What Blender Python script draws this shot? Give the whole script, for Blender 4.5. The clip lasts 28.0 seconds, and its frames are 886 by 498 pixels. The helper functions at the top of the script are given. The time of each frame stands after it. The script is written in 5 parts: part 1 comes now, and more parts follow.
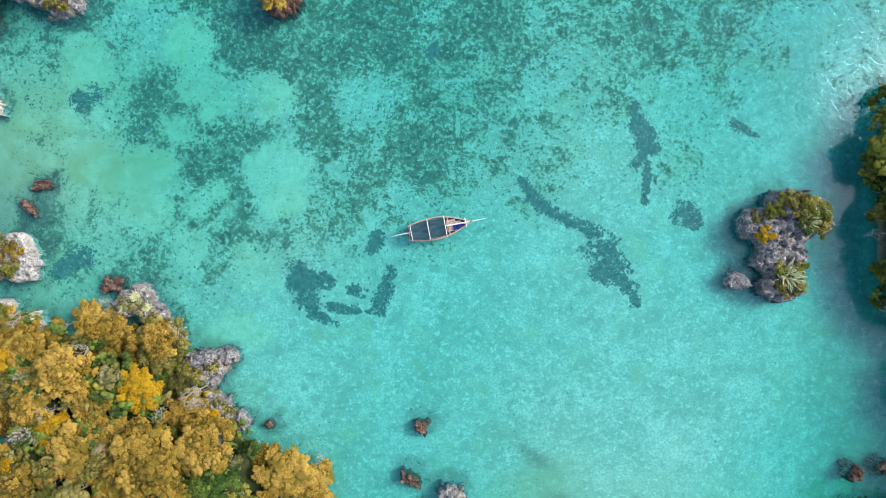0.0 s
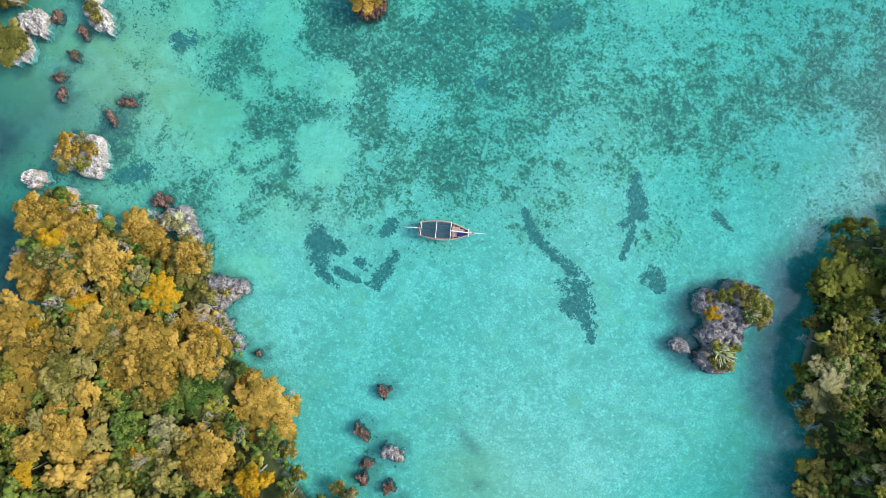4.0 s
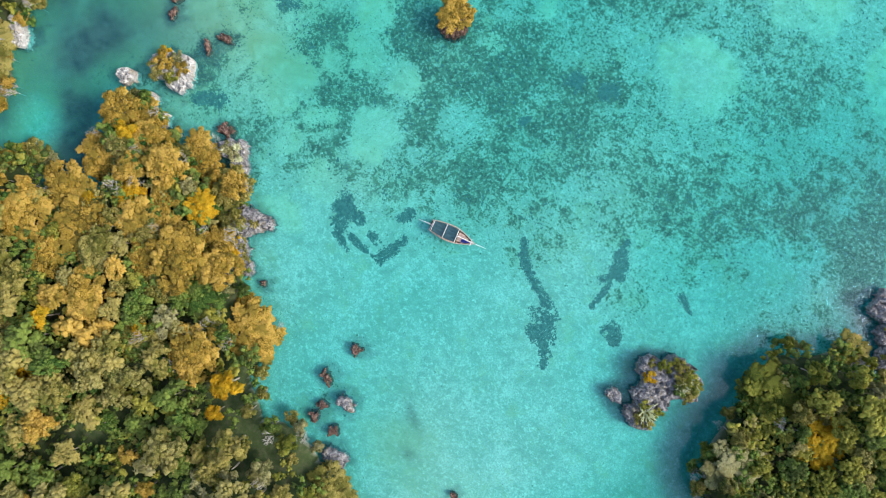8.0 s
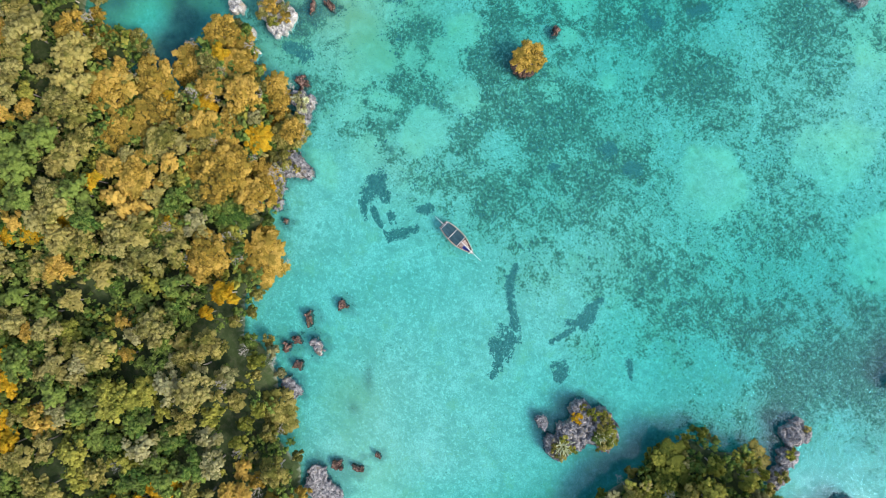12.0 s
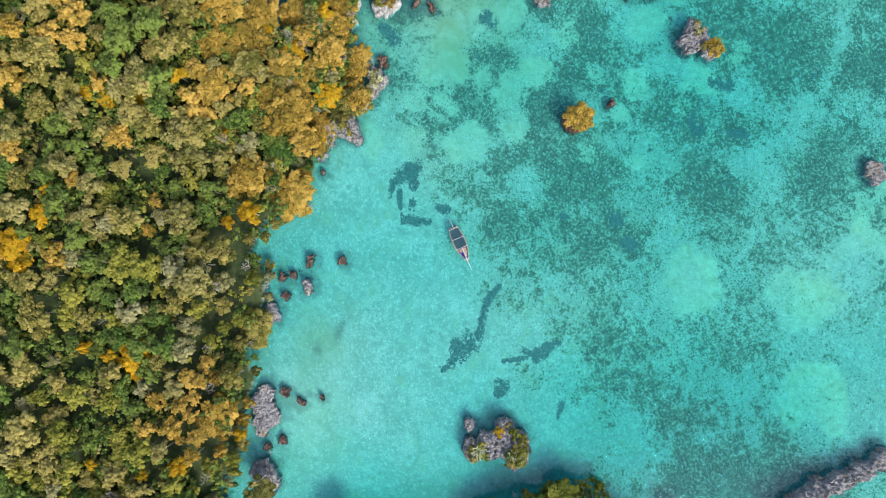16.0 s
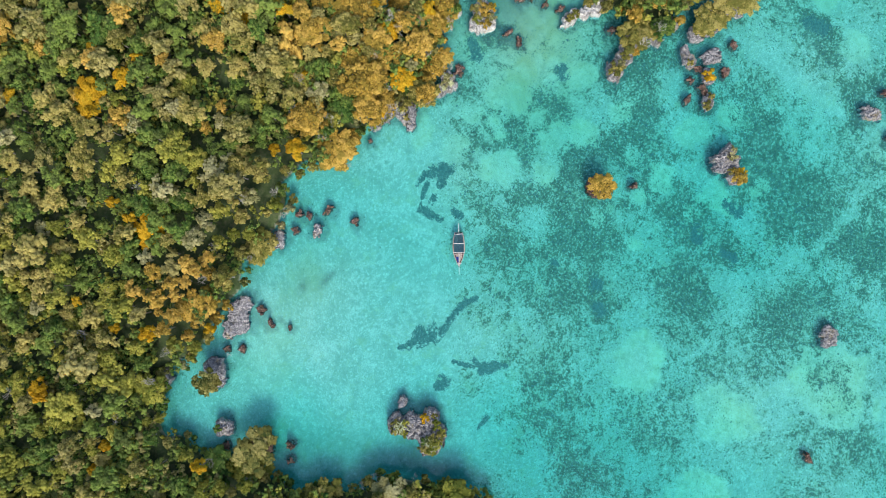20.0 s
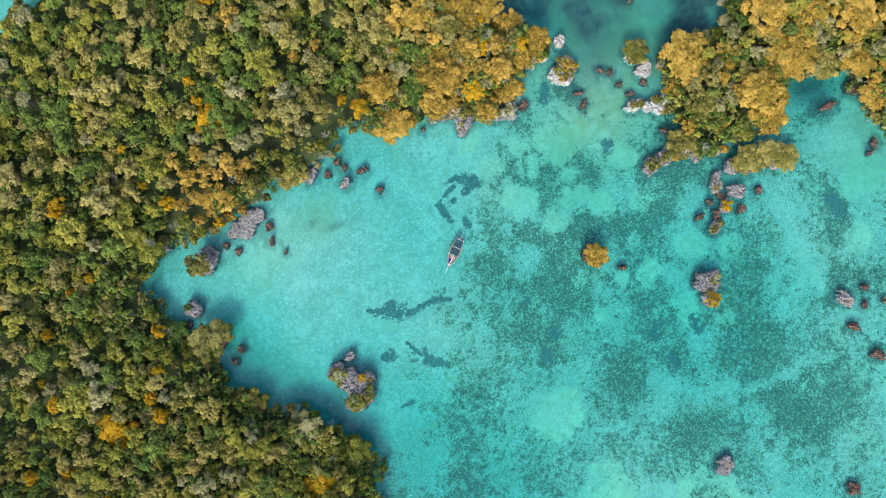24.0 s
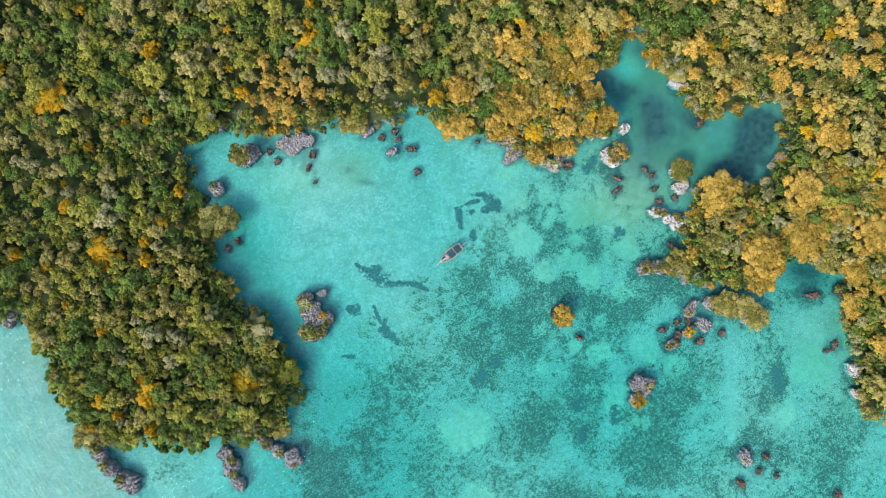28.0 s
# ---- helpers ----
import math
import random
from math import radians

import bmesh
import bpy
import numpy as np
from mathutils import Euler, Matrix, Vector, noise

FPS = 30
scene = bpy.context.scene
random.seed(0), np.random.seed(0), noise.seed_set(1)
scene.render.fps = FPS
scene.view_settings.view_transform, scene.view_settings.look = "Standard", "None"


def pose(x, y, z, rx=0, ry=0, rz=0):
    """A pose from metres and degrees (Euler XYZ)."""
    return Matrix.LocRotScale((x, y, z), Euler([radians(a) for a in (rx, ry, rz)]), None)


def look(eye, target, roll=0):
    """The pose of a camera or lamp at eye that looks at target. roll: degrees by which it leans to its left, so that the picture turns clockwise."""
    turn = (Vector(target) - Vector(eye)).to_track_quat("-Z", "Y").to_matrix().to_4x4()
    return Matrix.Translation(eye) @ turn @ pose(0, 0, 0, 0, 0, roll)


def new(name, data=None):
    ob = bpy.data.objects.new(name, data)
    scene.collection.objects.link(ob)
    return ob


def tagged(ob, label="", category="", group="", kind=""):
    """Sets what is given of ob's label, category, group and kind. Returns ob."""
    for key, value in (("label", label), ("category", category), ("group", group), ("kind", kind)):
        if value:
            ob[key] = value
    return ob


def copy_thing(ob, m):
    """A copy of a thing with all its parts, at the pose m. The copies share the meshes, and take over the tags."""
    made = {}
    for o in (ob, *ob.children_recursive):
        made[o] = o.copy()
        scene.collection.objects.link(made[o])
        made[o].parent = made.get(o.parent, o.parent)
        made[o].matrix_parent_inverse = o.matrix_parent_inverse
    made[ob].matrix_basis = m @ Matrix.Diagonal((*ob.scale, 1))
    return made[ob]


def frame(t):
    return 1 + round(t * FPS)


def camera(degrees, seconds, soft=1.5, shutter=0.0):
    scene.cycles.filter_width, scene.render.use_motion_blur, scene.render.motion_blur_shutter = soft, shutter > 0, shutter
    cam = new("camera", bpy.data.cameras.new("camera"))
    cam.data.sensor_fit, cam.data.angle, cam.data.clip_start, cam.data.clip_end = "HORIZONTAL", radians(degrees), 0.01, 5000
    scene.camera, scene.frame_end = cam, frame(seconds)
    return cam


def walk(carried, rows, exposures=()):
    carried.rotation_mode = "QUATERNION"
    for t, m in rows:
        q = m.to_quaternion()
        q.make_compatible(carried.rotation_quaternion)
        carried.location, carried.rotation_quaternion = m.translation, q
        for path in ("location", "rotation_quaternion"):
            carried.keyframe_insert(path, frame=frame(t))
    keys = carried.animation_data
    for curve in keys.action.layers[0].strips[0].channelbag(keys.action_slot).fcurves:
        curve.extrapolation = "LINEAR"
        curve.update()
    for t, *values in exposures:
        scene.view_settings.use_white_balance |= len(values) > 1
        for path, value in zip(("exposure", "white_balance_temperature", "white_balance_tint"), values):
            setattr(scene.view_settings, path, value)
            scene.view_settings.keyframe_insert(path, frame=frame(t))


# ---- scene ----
# Camera: a drone that looks down, climbs from 85 m to 190 m and turns on its axis.
cam = camera(73.0, 28.0, soft=0.75)
ROWS = [  # seconds, x, y, height, turn, nod, lean
    (0, 0.0, 0.0, 84.844, 0.0, 0.091, 1.203),
    (1, 0.26, -0.039, 88.225, 3.657, 0.214, 1.301),
    (2, 0.495, -0.058, 91.633, 7.552, 0.333, 1.385),
    (3, 0.704, -0.06, 95.066, 11.659, 0.448, 1.455),
    (4, 0.892, -0.049, 98.524, 15.957, 0.559, 1.511),
    (5, 1.059, -0.026, 102.006, 20.425, 0.666, 1.554),
    (6, 1.208, 0.005, 105.511, 25.045, 0.769, 1.582),
    (7, 1.341, 0.043, 109.038, 29.8, 0.868, 1.597),
    (8, 1.46, 0.088, 112.588, 34.676, 0.963, 1.597),
    (9, 1.568, 0.138, 116.16, 39.66, 1.054, 1.584),
    (10, 1.668, 0.192, 119.755, 44.742, 1.142, 1.557),
    (11, 1.763, 0.253, 123.373, 49.914, 1.225, 1.516),
    (12, 1.855, 0.319, 127.016, 55.168, 1.305, 1.461),
    (13, 1.948, 0.392, 130.683, 60.501, 1.38, 1.392),
    (14, 2.045, 0.475, 134.377, 65.909, 1.452, 1.309),
    (15, 2.15, 0.568, 138.099, 71.393, 1.519, 1.213),
    (16, 2.265, 0.676, 141.85, 76.954, 1.583, 1.102),
    (17, 2.396, 0.8, 145.633, 82.595, 1.643, 0.978),
    (18, 2.546, 0.945, 149.45, 88.322, 1.698, 0.84),
    (19, 2.718, 1.115, 153.302, 94.142, 1.75, 0.688),
    (20, 2.918, 1.313, 157.194, 100.065, 1.798, 0.522),
    (21, 3.149, 1.546, 161.128, 106.102, 1.842, 0.342),
    (22, 3.416, 1.818, 165.106, 112.266, 1.882, 0.148),
    (23, 3.723, 2.137, 169.133, 118.573, 1.918, -0.06),
    (24, 4.076, 2.507, 173.212, 125.041, 1.95, -0.281),
    (25, 4.479, 2.936, 177.347, 131.688, 1.979, -0.517),
    (26, 4.937, 3.432, 181.541, 138.536, 2.003, -0.766),
    (27, 5.455, 4.003, 185.801, 145.609, 2.023, -1.03),
    (28, 6.04, 4.656, 190.129, 152.931, 2.039, -1.307),
]
walk(cam, [(t, pose(x, y, z, 0, 0, turn) @ pose(0, 0, 0, nod, 0, 0) @ pose(0, 0, 0, 0, lean, 0))
           for t, x, y, z, turn, nod, lean in ROWS])
scene.view_settings.exposure = 0.92

# ---- world and sun ----
SUN_UP, SUN_TURN = radians(44), radians(20)  # height, and angle from +x towards +y
world = bpy.data.worlds.new("sky")
scene.world = world
world.use_nodes = True
wn = world.node_tree
wn.nodes.clear()
sky = wn.nodes.new("ShaderNodeTexSky")
sky.sky_type, sky.sun_disc = "NISHITA", False
sky.dust_density, sky.air_density = 3.0, 1.1
sky.sun_elevation, sky.sun_rotation = SUN_UP, math.pi / 2 - SUN_TURN
back = wn.nodes.new("ShaderNodeBackground")
back.inputs["Strength"].default_value = 0.15
wout = wn.nodes.new("ShaderNodeOutputWorld")
wn.links.new(sky.outputs[0], back.inputs["Color"])
wn.links.new(back.outputs[0], wout.inputs["Surface"])
sun = new("sun", bpy.data.lights.new("sun", "SUN"))
sun.data.energy, sun.data.angle, sun.data.color = 1.35, radians(16), (1.0, 0.95, 0.87)
SUN_WAY = Vector((math.cos(SUN_UP) * math.cos(SUN_TURN), math.cos(SUN_UP) * math.sin(SUN_TURN), math.sin(SUN_UP)))
sun.matrix_world = look(SUN_WAY * 300, (0, 0, 0))


# ---- noise on arrays ----
def lattice(ix, iy, iz, seed):
    h = (ix.astype(np.int64) * 374761393 + iy.astype(np.int64) * 668265263 + iz.astype(np.int64) * 2147483647 + seed * 1442695041) & 0xFFFFFFFF
    h = ((h ^ (h >> 13)) * 1274126177) & 0xFFFFFFFF
    return ((h ^ (h >> 16)) & 0xFFFFFF) / float(0xFFFFFF)


def value3(x, y, z, seed=0):
    x, y, z = np.broadcast_arrays(np.asarray(x, float), np.asarray(y, float), np.asarray(z, float))
    i, j, k = np.floor(x), np.floor(y), np.floor(z)
    u, v, w = x - i, y - j, z - k
    u, v, w = (a * a * (3 - 2 * a) for a in (u, v, w))
    total = 0
    for a in (0, 1):
        for b in (0, 1):
            for c in (0, 1):
                total = total + lattice(i + a, j + b, k + c, seed) * (u if a else 1 - u) * (v if b else 1 - v) * (w if c else 1 - w)
    return total * 2 - 1


def value2(x, y, seed=0):
    x, y = np.asarray(x, float), np.asarray(y, float)
    i, j = np.floor(x), np.floor(y)
    u, v = x - i, y - j
    u, v = u * u * (3 - 2 * u), v * v * (3 - 2 * v)
    o = np.zeros_like(i)
    a, b = lattice(i, j, o, seed), lattice(i + 1, j, o, seed)
    c, d = lattice(i, j + 1, o, seed), lattice(i + 1, j + 1, o, seed)
    return ((a * (1 - u) + b * u) * (1 - v) + (c * (1 - u) + d * u) * v) * 2 - 1


def fbm2(x, y, octaves=4, seed=0):
    total, amp = 0, 0.5
    for o in range(octaves):
        total = total + amp * value2(x * 2 ** o, y * 2 ** o, seed + o)
        amp *= 0.5
    return total


def fbm3(x, y, z, octaves=3, seed=0):
    total, amp = 0, 0.5
    for o in range(octaves):
        total = total + amp * value3(x * 2 ** o, y * 2 ** o, z * 2 ** o, seed + o)
        amp *= 0.5
    return total


def smooth(a, b, x):
    t = np.clip((x - a) / (b - a), 0, 1)
    return t * t * (3 - 2 * t)


# ---- materials ----
def material(name):
    m = bpy.data.materials.new(name)
    m.use_nodes = True
    m.node_tree.nodes.clear()
    return m, m.node_tree.nodes, m.node_tree.links


def node(nodes, kind, **values):
    n = nodes.new(kind)
    for key, value in values.items():
        n.inputs[key.replace("_", " ")].default_value = value
    return n


def ramp(nodes, links, source, stops):
    r = nodes.new("ShaderNodeValToRGB")
    r.color_ramp.elements[0].position, r.color_ramp.elements[0].color = stops[0][0], (*stops[0][1], 1)
    r.color_ramp.elements[1].position, r.color_ramp.elements[1].color = stops[-1][0], (*stops[-1][1], 1)
    for p, c in stops[1:-1]:
        r.color_ramp.elements.new(p).color = (*c, 1)
    links.new(source, r.inputs[0])
    return r.outputs[0]


def mix(nodes, links, factor, a, b, blend="MIX"):
    n = nodes.new("ShaderNodeMix")
    n.data_type, n.blend_type = "RGBA", blend
    for socket, value in ((n.inputs["Factor"], factor), (n.inputs[6], a), (n.inputs[7], b)):
        if isinstance(value, (int, float)):
            socket.default_value = value
        elif isinstance(value, tuple):
            socket.default_value = (*value, 1)
        else:
            links.new(value, socket)
    return n.outputs[2]


def calc(nodes, links, op, a, b=0.0, c=0.0, clamp=False):
    n = nodes.new("ShaderNodeMath")
    n.operation, n.use_clamp = op, clamp
    for socket, value in zip(n.inputs, (a, b, c)):
        if isinstance(value, (int, float)):
            socket.default_value = value
        else:
            links.new(value, socket)
    return n.outputs[0]


def grain(nodes, links, scale, detail=4, rough=0.55, object_space=False, stretch=None):
    co = nodes.new("ShaderNodeTexCoord" if object_space else "ShaderNodeNewGeometry")
    source = co.outputs["Object" if object_space else "Position"]
    if stretch:
        mp = nodes.new("ShaderNodeMapping")
        mp.inputs["Rotation"].default_value = (0, 0, stretch[0])
        mp.vector_type = "TEXTURE"
        mp.inputs["Scale"].default_value = [1 / c for c in stretch[1]]
        links.new(source, mp.inputs["Vector"])
        source = mp.outputs[0]
    n = node(nodes, "ShaderNodeTexNoise", Scale=scale, Detail=detail, Roughness=rough)
    links.new(source, n.inputs["Vector"])
    return n.outputs["Fac"]


def surface(nodes, links, colour, rough=0.85, bump=None, strength=0.5, distance=0.05, sheen=0.0, metal=0.0, specular=0.3):
    p = node(nodes, "ShaderNodeBsdfPrincipled", Roughness=rough, Metallic=metal)
    p.inputs["Specular IOR Level"].default_value = specular
    if isinstance(colour, tuple):
        p.inputs["Base Color"].default_value = (*colour, 1)
    else:
        links.new(colour, p.inputs["Base Color"])
    if bump is not None:
        b = node(nodes, "ShaderNodeBump", Strength=strength, Distance=distance)
        links.new(bump, b.inputs["Height"])
        links.new(b.outputs[0], p.inputs["Normal"])
    out = nodes.new("ShaderNodeOutputMaterial")
    links.new(p.outputs[0], out.inputs["Surface"])
    return p


def attribute(nodes, name):
    a = nodes.new("ShaderNodeAttribute")
    a.attribute_name = name
    return a.outputs["Fac"]


def make_ground():
    m, n, l = material("sand_weed_and_soil")
    weed, soil, silt, pale, mud_and_shade = (attribute(n, k) for k in ("weed", "soil", "silt", "pale", "mud_and_shade"))
    sand = ramp(n, l, grain(n, l, 0.12, 7, 0.62), [(0.34, (0.37, 0.42, 0.33)), (0.5, (0.51, 0.52, 0.44)), (0.64, (0.65, 0.62, 0.54))])
    sand = mix(n, l, ramp(n, l, grain(n, l, 0.55, 6, 0.68), [(0.38, (0.75,) * 3), (0.56, (0, 0, 0))]), sand, (0.30, 0.36, 0.28))
    sand = mix(n, l, ramp(n, l, grain(n, l, 1.3, 6, 0.7), [(0.51, (0, 0, 0)), (0.63, (0.8,) * 3)]), sand, (0.76, 0.74, 0.65))
    sand = mix(n, l, ramp(n, l, grain(n, l, 3.2, 4, 0.65), [(0.40, (0.6,) * 3), (0.58, (0, 0, 0))]), sand, (0.28, 0.33, 0.27))
    sand = mix(n, l, ramp(n, l, grain(n, l, 0.21, 6, 0.7), [(0.54, (0, 0, 0)), (0.68, (0.6,) * 3)]), sand, (0.42, 0.42, 0.25))
    sand = mix(n, l, pale, sand, ramp(n, l, grain(n, l, 0.45, 5, 0.65), [(0.36, (0.40, 0.40, 0.22)), (0.5, (0.58, 0.56, 0.36)), (0.64, (0.68, 0.66, 0.47))]))
    sand = mix(n, l, silt, sand, (0.36, 0.36, 0.19))
    # low smooth mounds of coral sand, edged by weed
    wander = node(n, "ShaderNodeTexNoise", Scale=0.16, Detail=5.0, Roughness=0.6)
    place = n.new("ShaderNodeNewGeometry")
    l.new(place.outputs["Position"], wander.inputs["Vector"])
    shifted = n.new("ShaderNodeVectorMath")
    shifted.operation = "MULTIPLY_ADD"
    shifted.inputs[1].default_value = (8.0, 8.0, 0.0)
    l.new(wander.outputs["Color"], shifted.inputs[0])
    l.new(place.outputs["Position"], shifted.inputs[2])
    cells = n.new("ShaderNodeTexVoronoi")
    cells.feature = "DISTANCE_TO_EDGE"
    cells.inputs["Scale"].default_value = 0.15
    l.new(shifted.outputs[0], cells.inputs["Vector"])
    dome = calc(n, l, "MULTIPLY", ramp(n, l, cells.outputs["Distance"], [(0.05, (0, 0, 0)), (0.17, (1, 1, 1))]), attribute(n, "mound"))
    bald = calc(n, l, "MULTIPLY_ADD", dome, -0.92, 1.0)
    sand = mix(n, l, calc(n, l, "MULTIPLY", dome, 0.55), sand, ramp(n, l, grain(n, l, 0.5, 6, 0.65), [(0.35, (0.40, 0.45, 0.31)), (0.65, (0.64, 0.64, 0.49))]))
    # mats of weed: a thin brown-green film, torn patches with round bald holes, and loose flecks
    lift = calc(n, l, "MULTIPLY_ADD", weed, 0.20, -0.10)
    torn = calc(n, l, "ADD", calc(n, l, "MULTIPLY", grain(n, l, 0.24, 4, 0.6), 0.32), calc(n, l, "ADD", calc(n, l, "MULTIPLY", grain(n, l, 0.66, 4, 0.6), 0.38), calc(n, l, "MULTIPLY", grain(n, l, 2.0, 3, 0.6), 0.30)))
    torn = calc(n, l, "ADD", torn, lift)
    film = ramp(n, l, torn, [(0.43, (0, 0, 0)), (0.53, (0.48,) * 3)])
    patch_of = ramp(n, l, torn, [(0.503, (0, 0, 0)), (0.53, (0.94,) * 3)])
    core_of = ramp(n, l, torn, [(0.54, (0, 0, 0)), (0.60, (0.88,) * 3)])
    thin = ramp(n, l, grain(n, l, 0.7, 5, 0.7), [(0.3, (0.22, 0.31, 0.20)), (0.7, (0.43, 0.46, 0.31))])
    thick = ramp(n, l, grain(n, l, 0.5, 6, 0.7), [(0.3, (0.062, 0.11, 0.07)), (0.55, (0.135, 0.185, 0.12)), (0.72, (0.26, 0.29, 0.19))])
    deep = ramp(n, l, grain(n, l, 0.9, 5, 0.7), [(0.3, (0.028, 0.055, 0.042)), (0.7, (0.09, 0.125, 0.088))])
    holes = ramp(n, l, grain(n, l, 1.5, 3, 0.55), [(0.50, (1, 1, 1)), (0.58, (0.12,) * 3)])
    sea = mix(n, l, calc(n, l, "MULTIPLY", film, bald), sand, thin)
    sea = mix(n, l, calc(n, l, "MULTIPLY", calc(n, l, "MULTIPLY", patch_of, holes), bald), sea, thick)
    sea = mix(n, l, calc(n, l, "MULTIPLY", calc(n, l, "MULTIPLY", core_of, holes), bald), sea, deep)
    pepper = ramp(n, l, calc(n, l, "ADD", grain(n, l, 2.1, 4, 0.6), calc(n, l, "MULTIPLY_ADD", weed, 0.13, -0.065)), [(0.562, (0, 0, 0)), (0.592, (0.9,) * 3)])
    sea = mix(n, l, calc(n, l, "MULTIPLY", pepper, bald), sea, thick)
    # pond mud, and shore shade put into the colour, share this dark tone
    sea = mix(n, l, mud_and_shade, sea, ramp(n, l, grain(n, l, 0.5, 6, 0.7), [(0.35, (0.045, 0.046, 0.055)), (0.7, (0.115, 0.11, 0.10))]))
    earth = ramp(n, l, grain(n, l, 0.8, 6, 0.7), [(0.3, (0.03, 0.05, 0.02)), (0.5, (0.05, 0.075, 0.028)), (0.7, (0.10, 0.105, 0.06))])
    surface(n, l, mix(n, l, soil, sea, earth), 0.95, grain(n, l, 2.2, 6, 0.7), 0.5, 0.15, specular=0.1)
    return m


def make_water():
    m, n, l = material("clear_sea_water")
    depth, chop = attribute(n, "depth"), attribute(n, "chop")

    def through_water(k):
        return calc(n, l, "POWER", math.exp(-k), depth)

    tint = n.new("ShaderNodeCombineColor")
    for socket, k in zip(tint.inputs, (0.74, 0.099, 0.087)):
        l.new(through_water(k), socket)
    clear = n.new("ShaderNodeBsdfTransparent")
    l.new(tint.outputs[0], clear.inputs["Color"])
    milk = node(n, "ShaderNodeBsdfDiffuse", Color=(0.12, 0.52, 0.54, 1))
    cloud = n.new("ShaderNodeMixShader")
    l.new(calc(n, l, "MULTIPLY", calc(n, l, "MULTIPLY_ADD", depth, 0.004, 0.058, clamp=True), attribute(n, "haze")), cloud.inputs[0])
    l.new(clear.outputs[0], cloud.inputs[1])
    l.new(milk.outputs[0], cloud.inputs[2])
    # long crests: slanting across the lagoon, and steeper ones on the open sea
    crest = ramp(n, l, grain(n, l, 1.9, 3, 0.6, stretch=(0.66, (1.0, 0.24, 1.0))), [(0.52, (0, 0, 0)), (0.74, (1, 1, 1))])
    calm = calc(n, l, "MULTIPLY", calc(n, l, "MULTIPLY", crest, chop), ramp(n, l, grain(n, l, 0.16, 3, 0.6), [(0.38, (0.15,) * 3), (0.64, (1, 1, 1))]))
    rough_sea = calc(n, l, "ADD", grain(n, l, 1.0, 3, 0.55, stretch=(1.75, (0.5, 1.0, 1.0))), calc(n, l, "MULTIPLY", grain(n, l, 0.22, 2, 0.5, stretch=(1.5, (0.5, 1.0, 1.0))), 1.2))
    bump = node(n, "ShaderNodeBump", Distance=1.0, Strength=1.0)
    l.new(calc(n, l, "MULTIPLY_ADD", rough_sea, attribute(n, "swell"), calm), bump.inputs["Height"])
    gloss = node(n, "ShaderNodeBsdfGlossy", Roughness=0.07, Color=(0.66, 0.86, 1.0, 1))
    l.new(bump.outputs[0], gloss.inputs["Normal"])
    slant = node(n, "ShaderNodeLayerWeight", Blend=0.5)
    l.new(bump.outputs[0], slant.inputs["Normal"])
    shine = calc(n, l, "MULTIPLY_ADD", calc(n, l, "POWER", slant.outputs["Facing"], 5.0), 0.974, 0.026)
    top = n.new("ShaderNodeMixShader")
    l.new(shine, top.inputs[0])
    l.new(cloud.outputs[0], top.inputs[1])
    l.new(gloss.outputs[0], top.inputs[2])
    out = n.new("ShaderNodeOutputMaterial")
    l.new(top.outputs[0], out.inputs["Surface"])
    return m


def make_leaf(name, dark, mid, light, odd):
    m, n, l = material(name)
    g = n.new("ShaderNodeNewGeometry")
    o = n.new("ShaderNodeObjectInfo")
    tone = attribute(n, "tone")
    fine = grain(n, l, 6.5, 4, 0.75)
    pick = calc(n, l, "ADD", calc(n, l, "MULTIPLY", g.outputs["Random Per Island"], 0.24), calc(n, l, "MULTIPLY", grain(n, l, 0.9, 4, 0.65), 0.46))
    # the bump's hollows are also coloured darker, as shade between the leaves
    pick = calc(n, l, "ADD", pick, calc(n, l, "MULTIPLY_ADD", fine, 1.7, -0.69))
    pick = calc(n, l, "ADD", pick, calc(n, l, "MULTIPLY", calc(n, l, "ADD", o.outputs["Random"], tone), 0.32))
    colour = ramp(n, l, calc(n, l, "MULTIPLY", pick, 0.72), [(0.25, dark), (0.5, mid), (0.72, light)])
    colour = mix(n, l, ramp(n, l, grain(n, l, 0.33, 4, 0.65), [(0.50, (0, 0, 0)), (0.60, (0.8,) * 3)]), colour, odd)
    p = surface(n, l, colour, 0.7, fine, 1.0, 0.22, specular=0.2)
    round_off = n.new("ShaderNodeAttribute")
    round_off.attribute_name = "soft"
    turned = n.new("ShaderNodeVectorTransform")
    turned.vector_type, turned.convert_from, turned.convert_to = "NORMAL", "OBJECT", "WORLD"
    l.new(round_off.outputs["Vector"], turned.inputs[0])
    l.new(turned.outputs[0], p.inputs["Normal"].links[0].from_node.inputs["Normal"])
    leafy = node(n, "ShaderNodeBsdfTranslucent")
    l.new(colour, leafy.inputs["Color"])
    l.new(turned.outputs[0], leafy.inputs["Normal"])
    s = n.new("ShaderNodeMixShader")
    s.inputs[0].default_value = 0.38
    l.new(p.outputs[0], s.inputs[1])
    l.new(leafy.outputs[0], s.inputs[2])
    out = [k for k in n if k.type == "OUTPUT_MATERIAL"][0]
    l.new(s.outputs[0], out.inputs["Surface"])
    return m


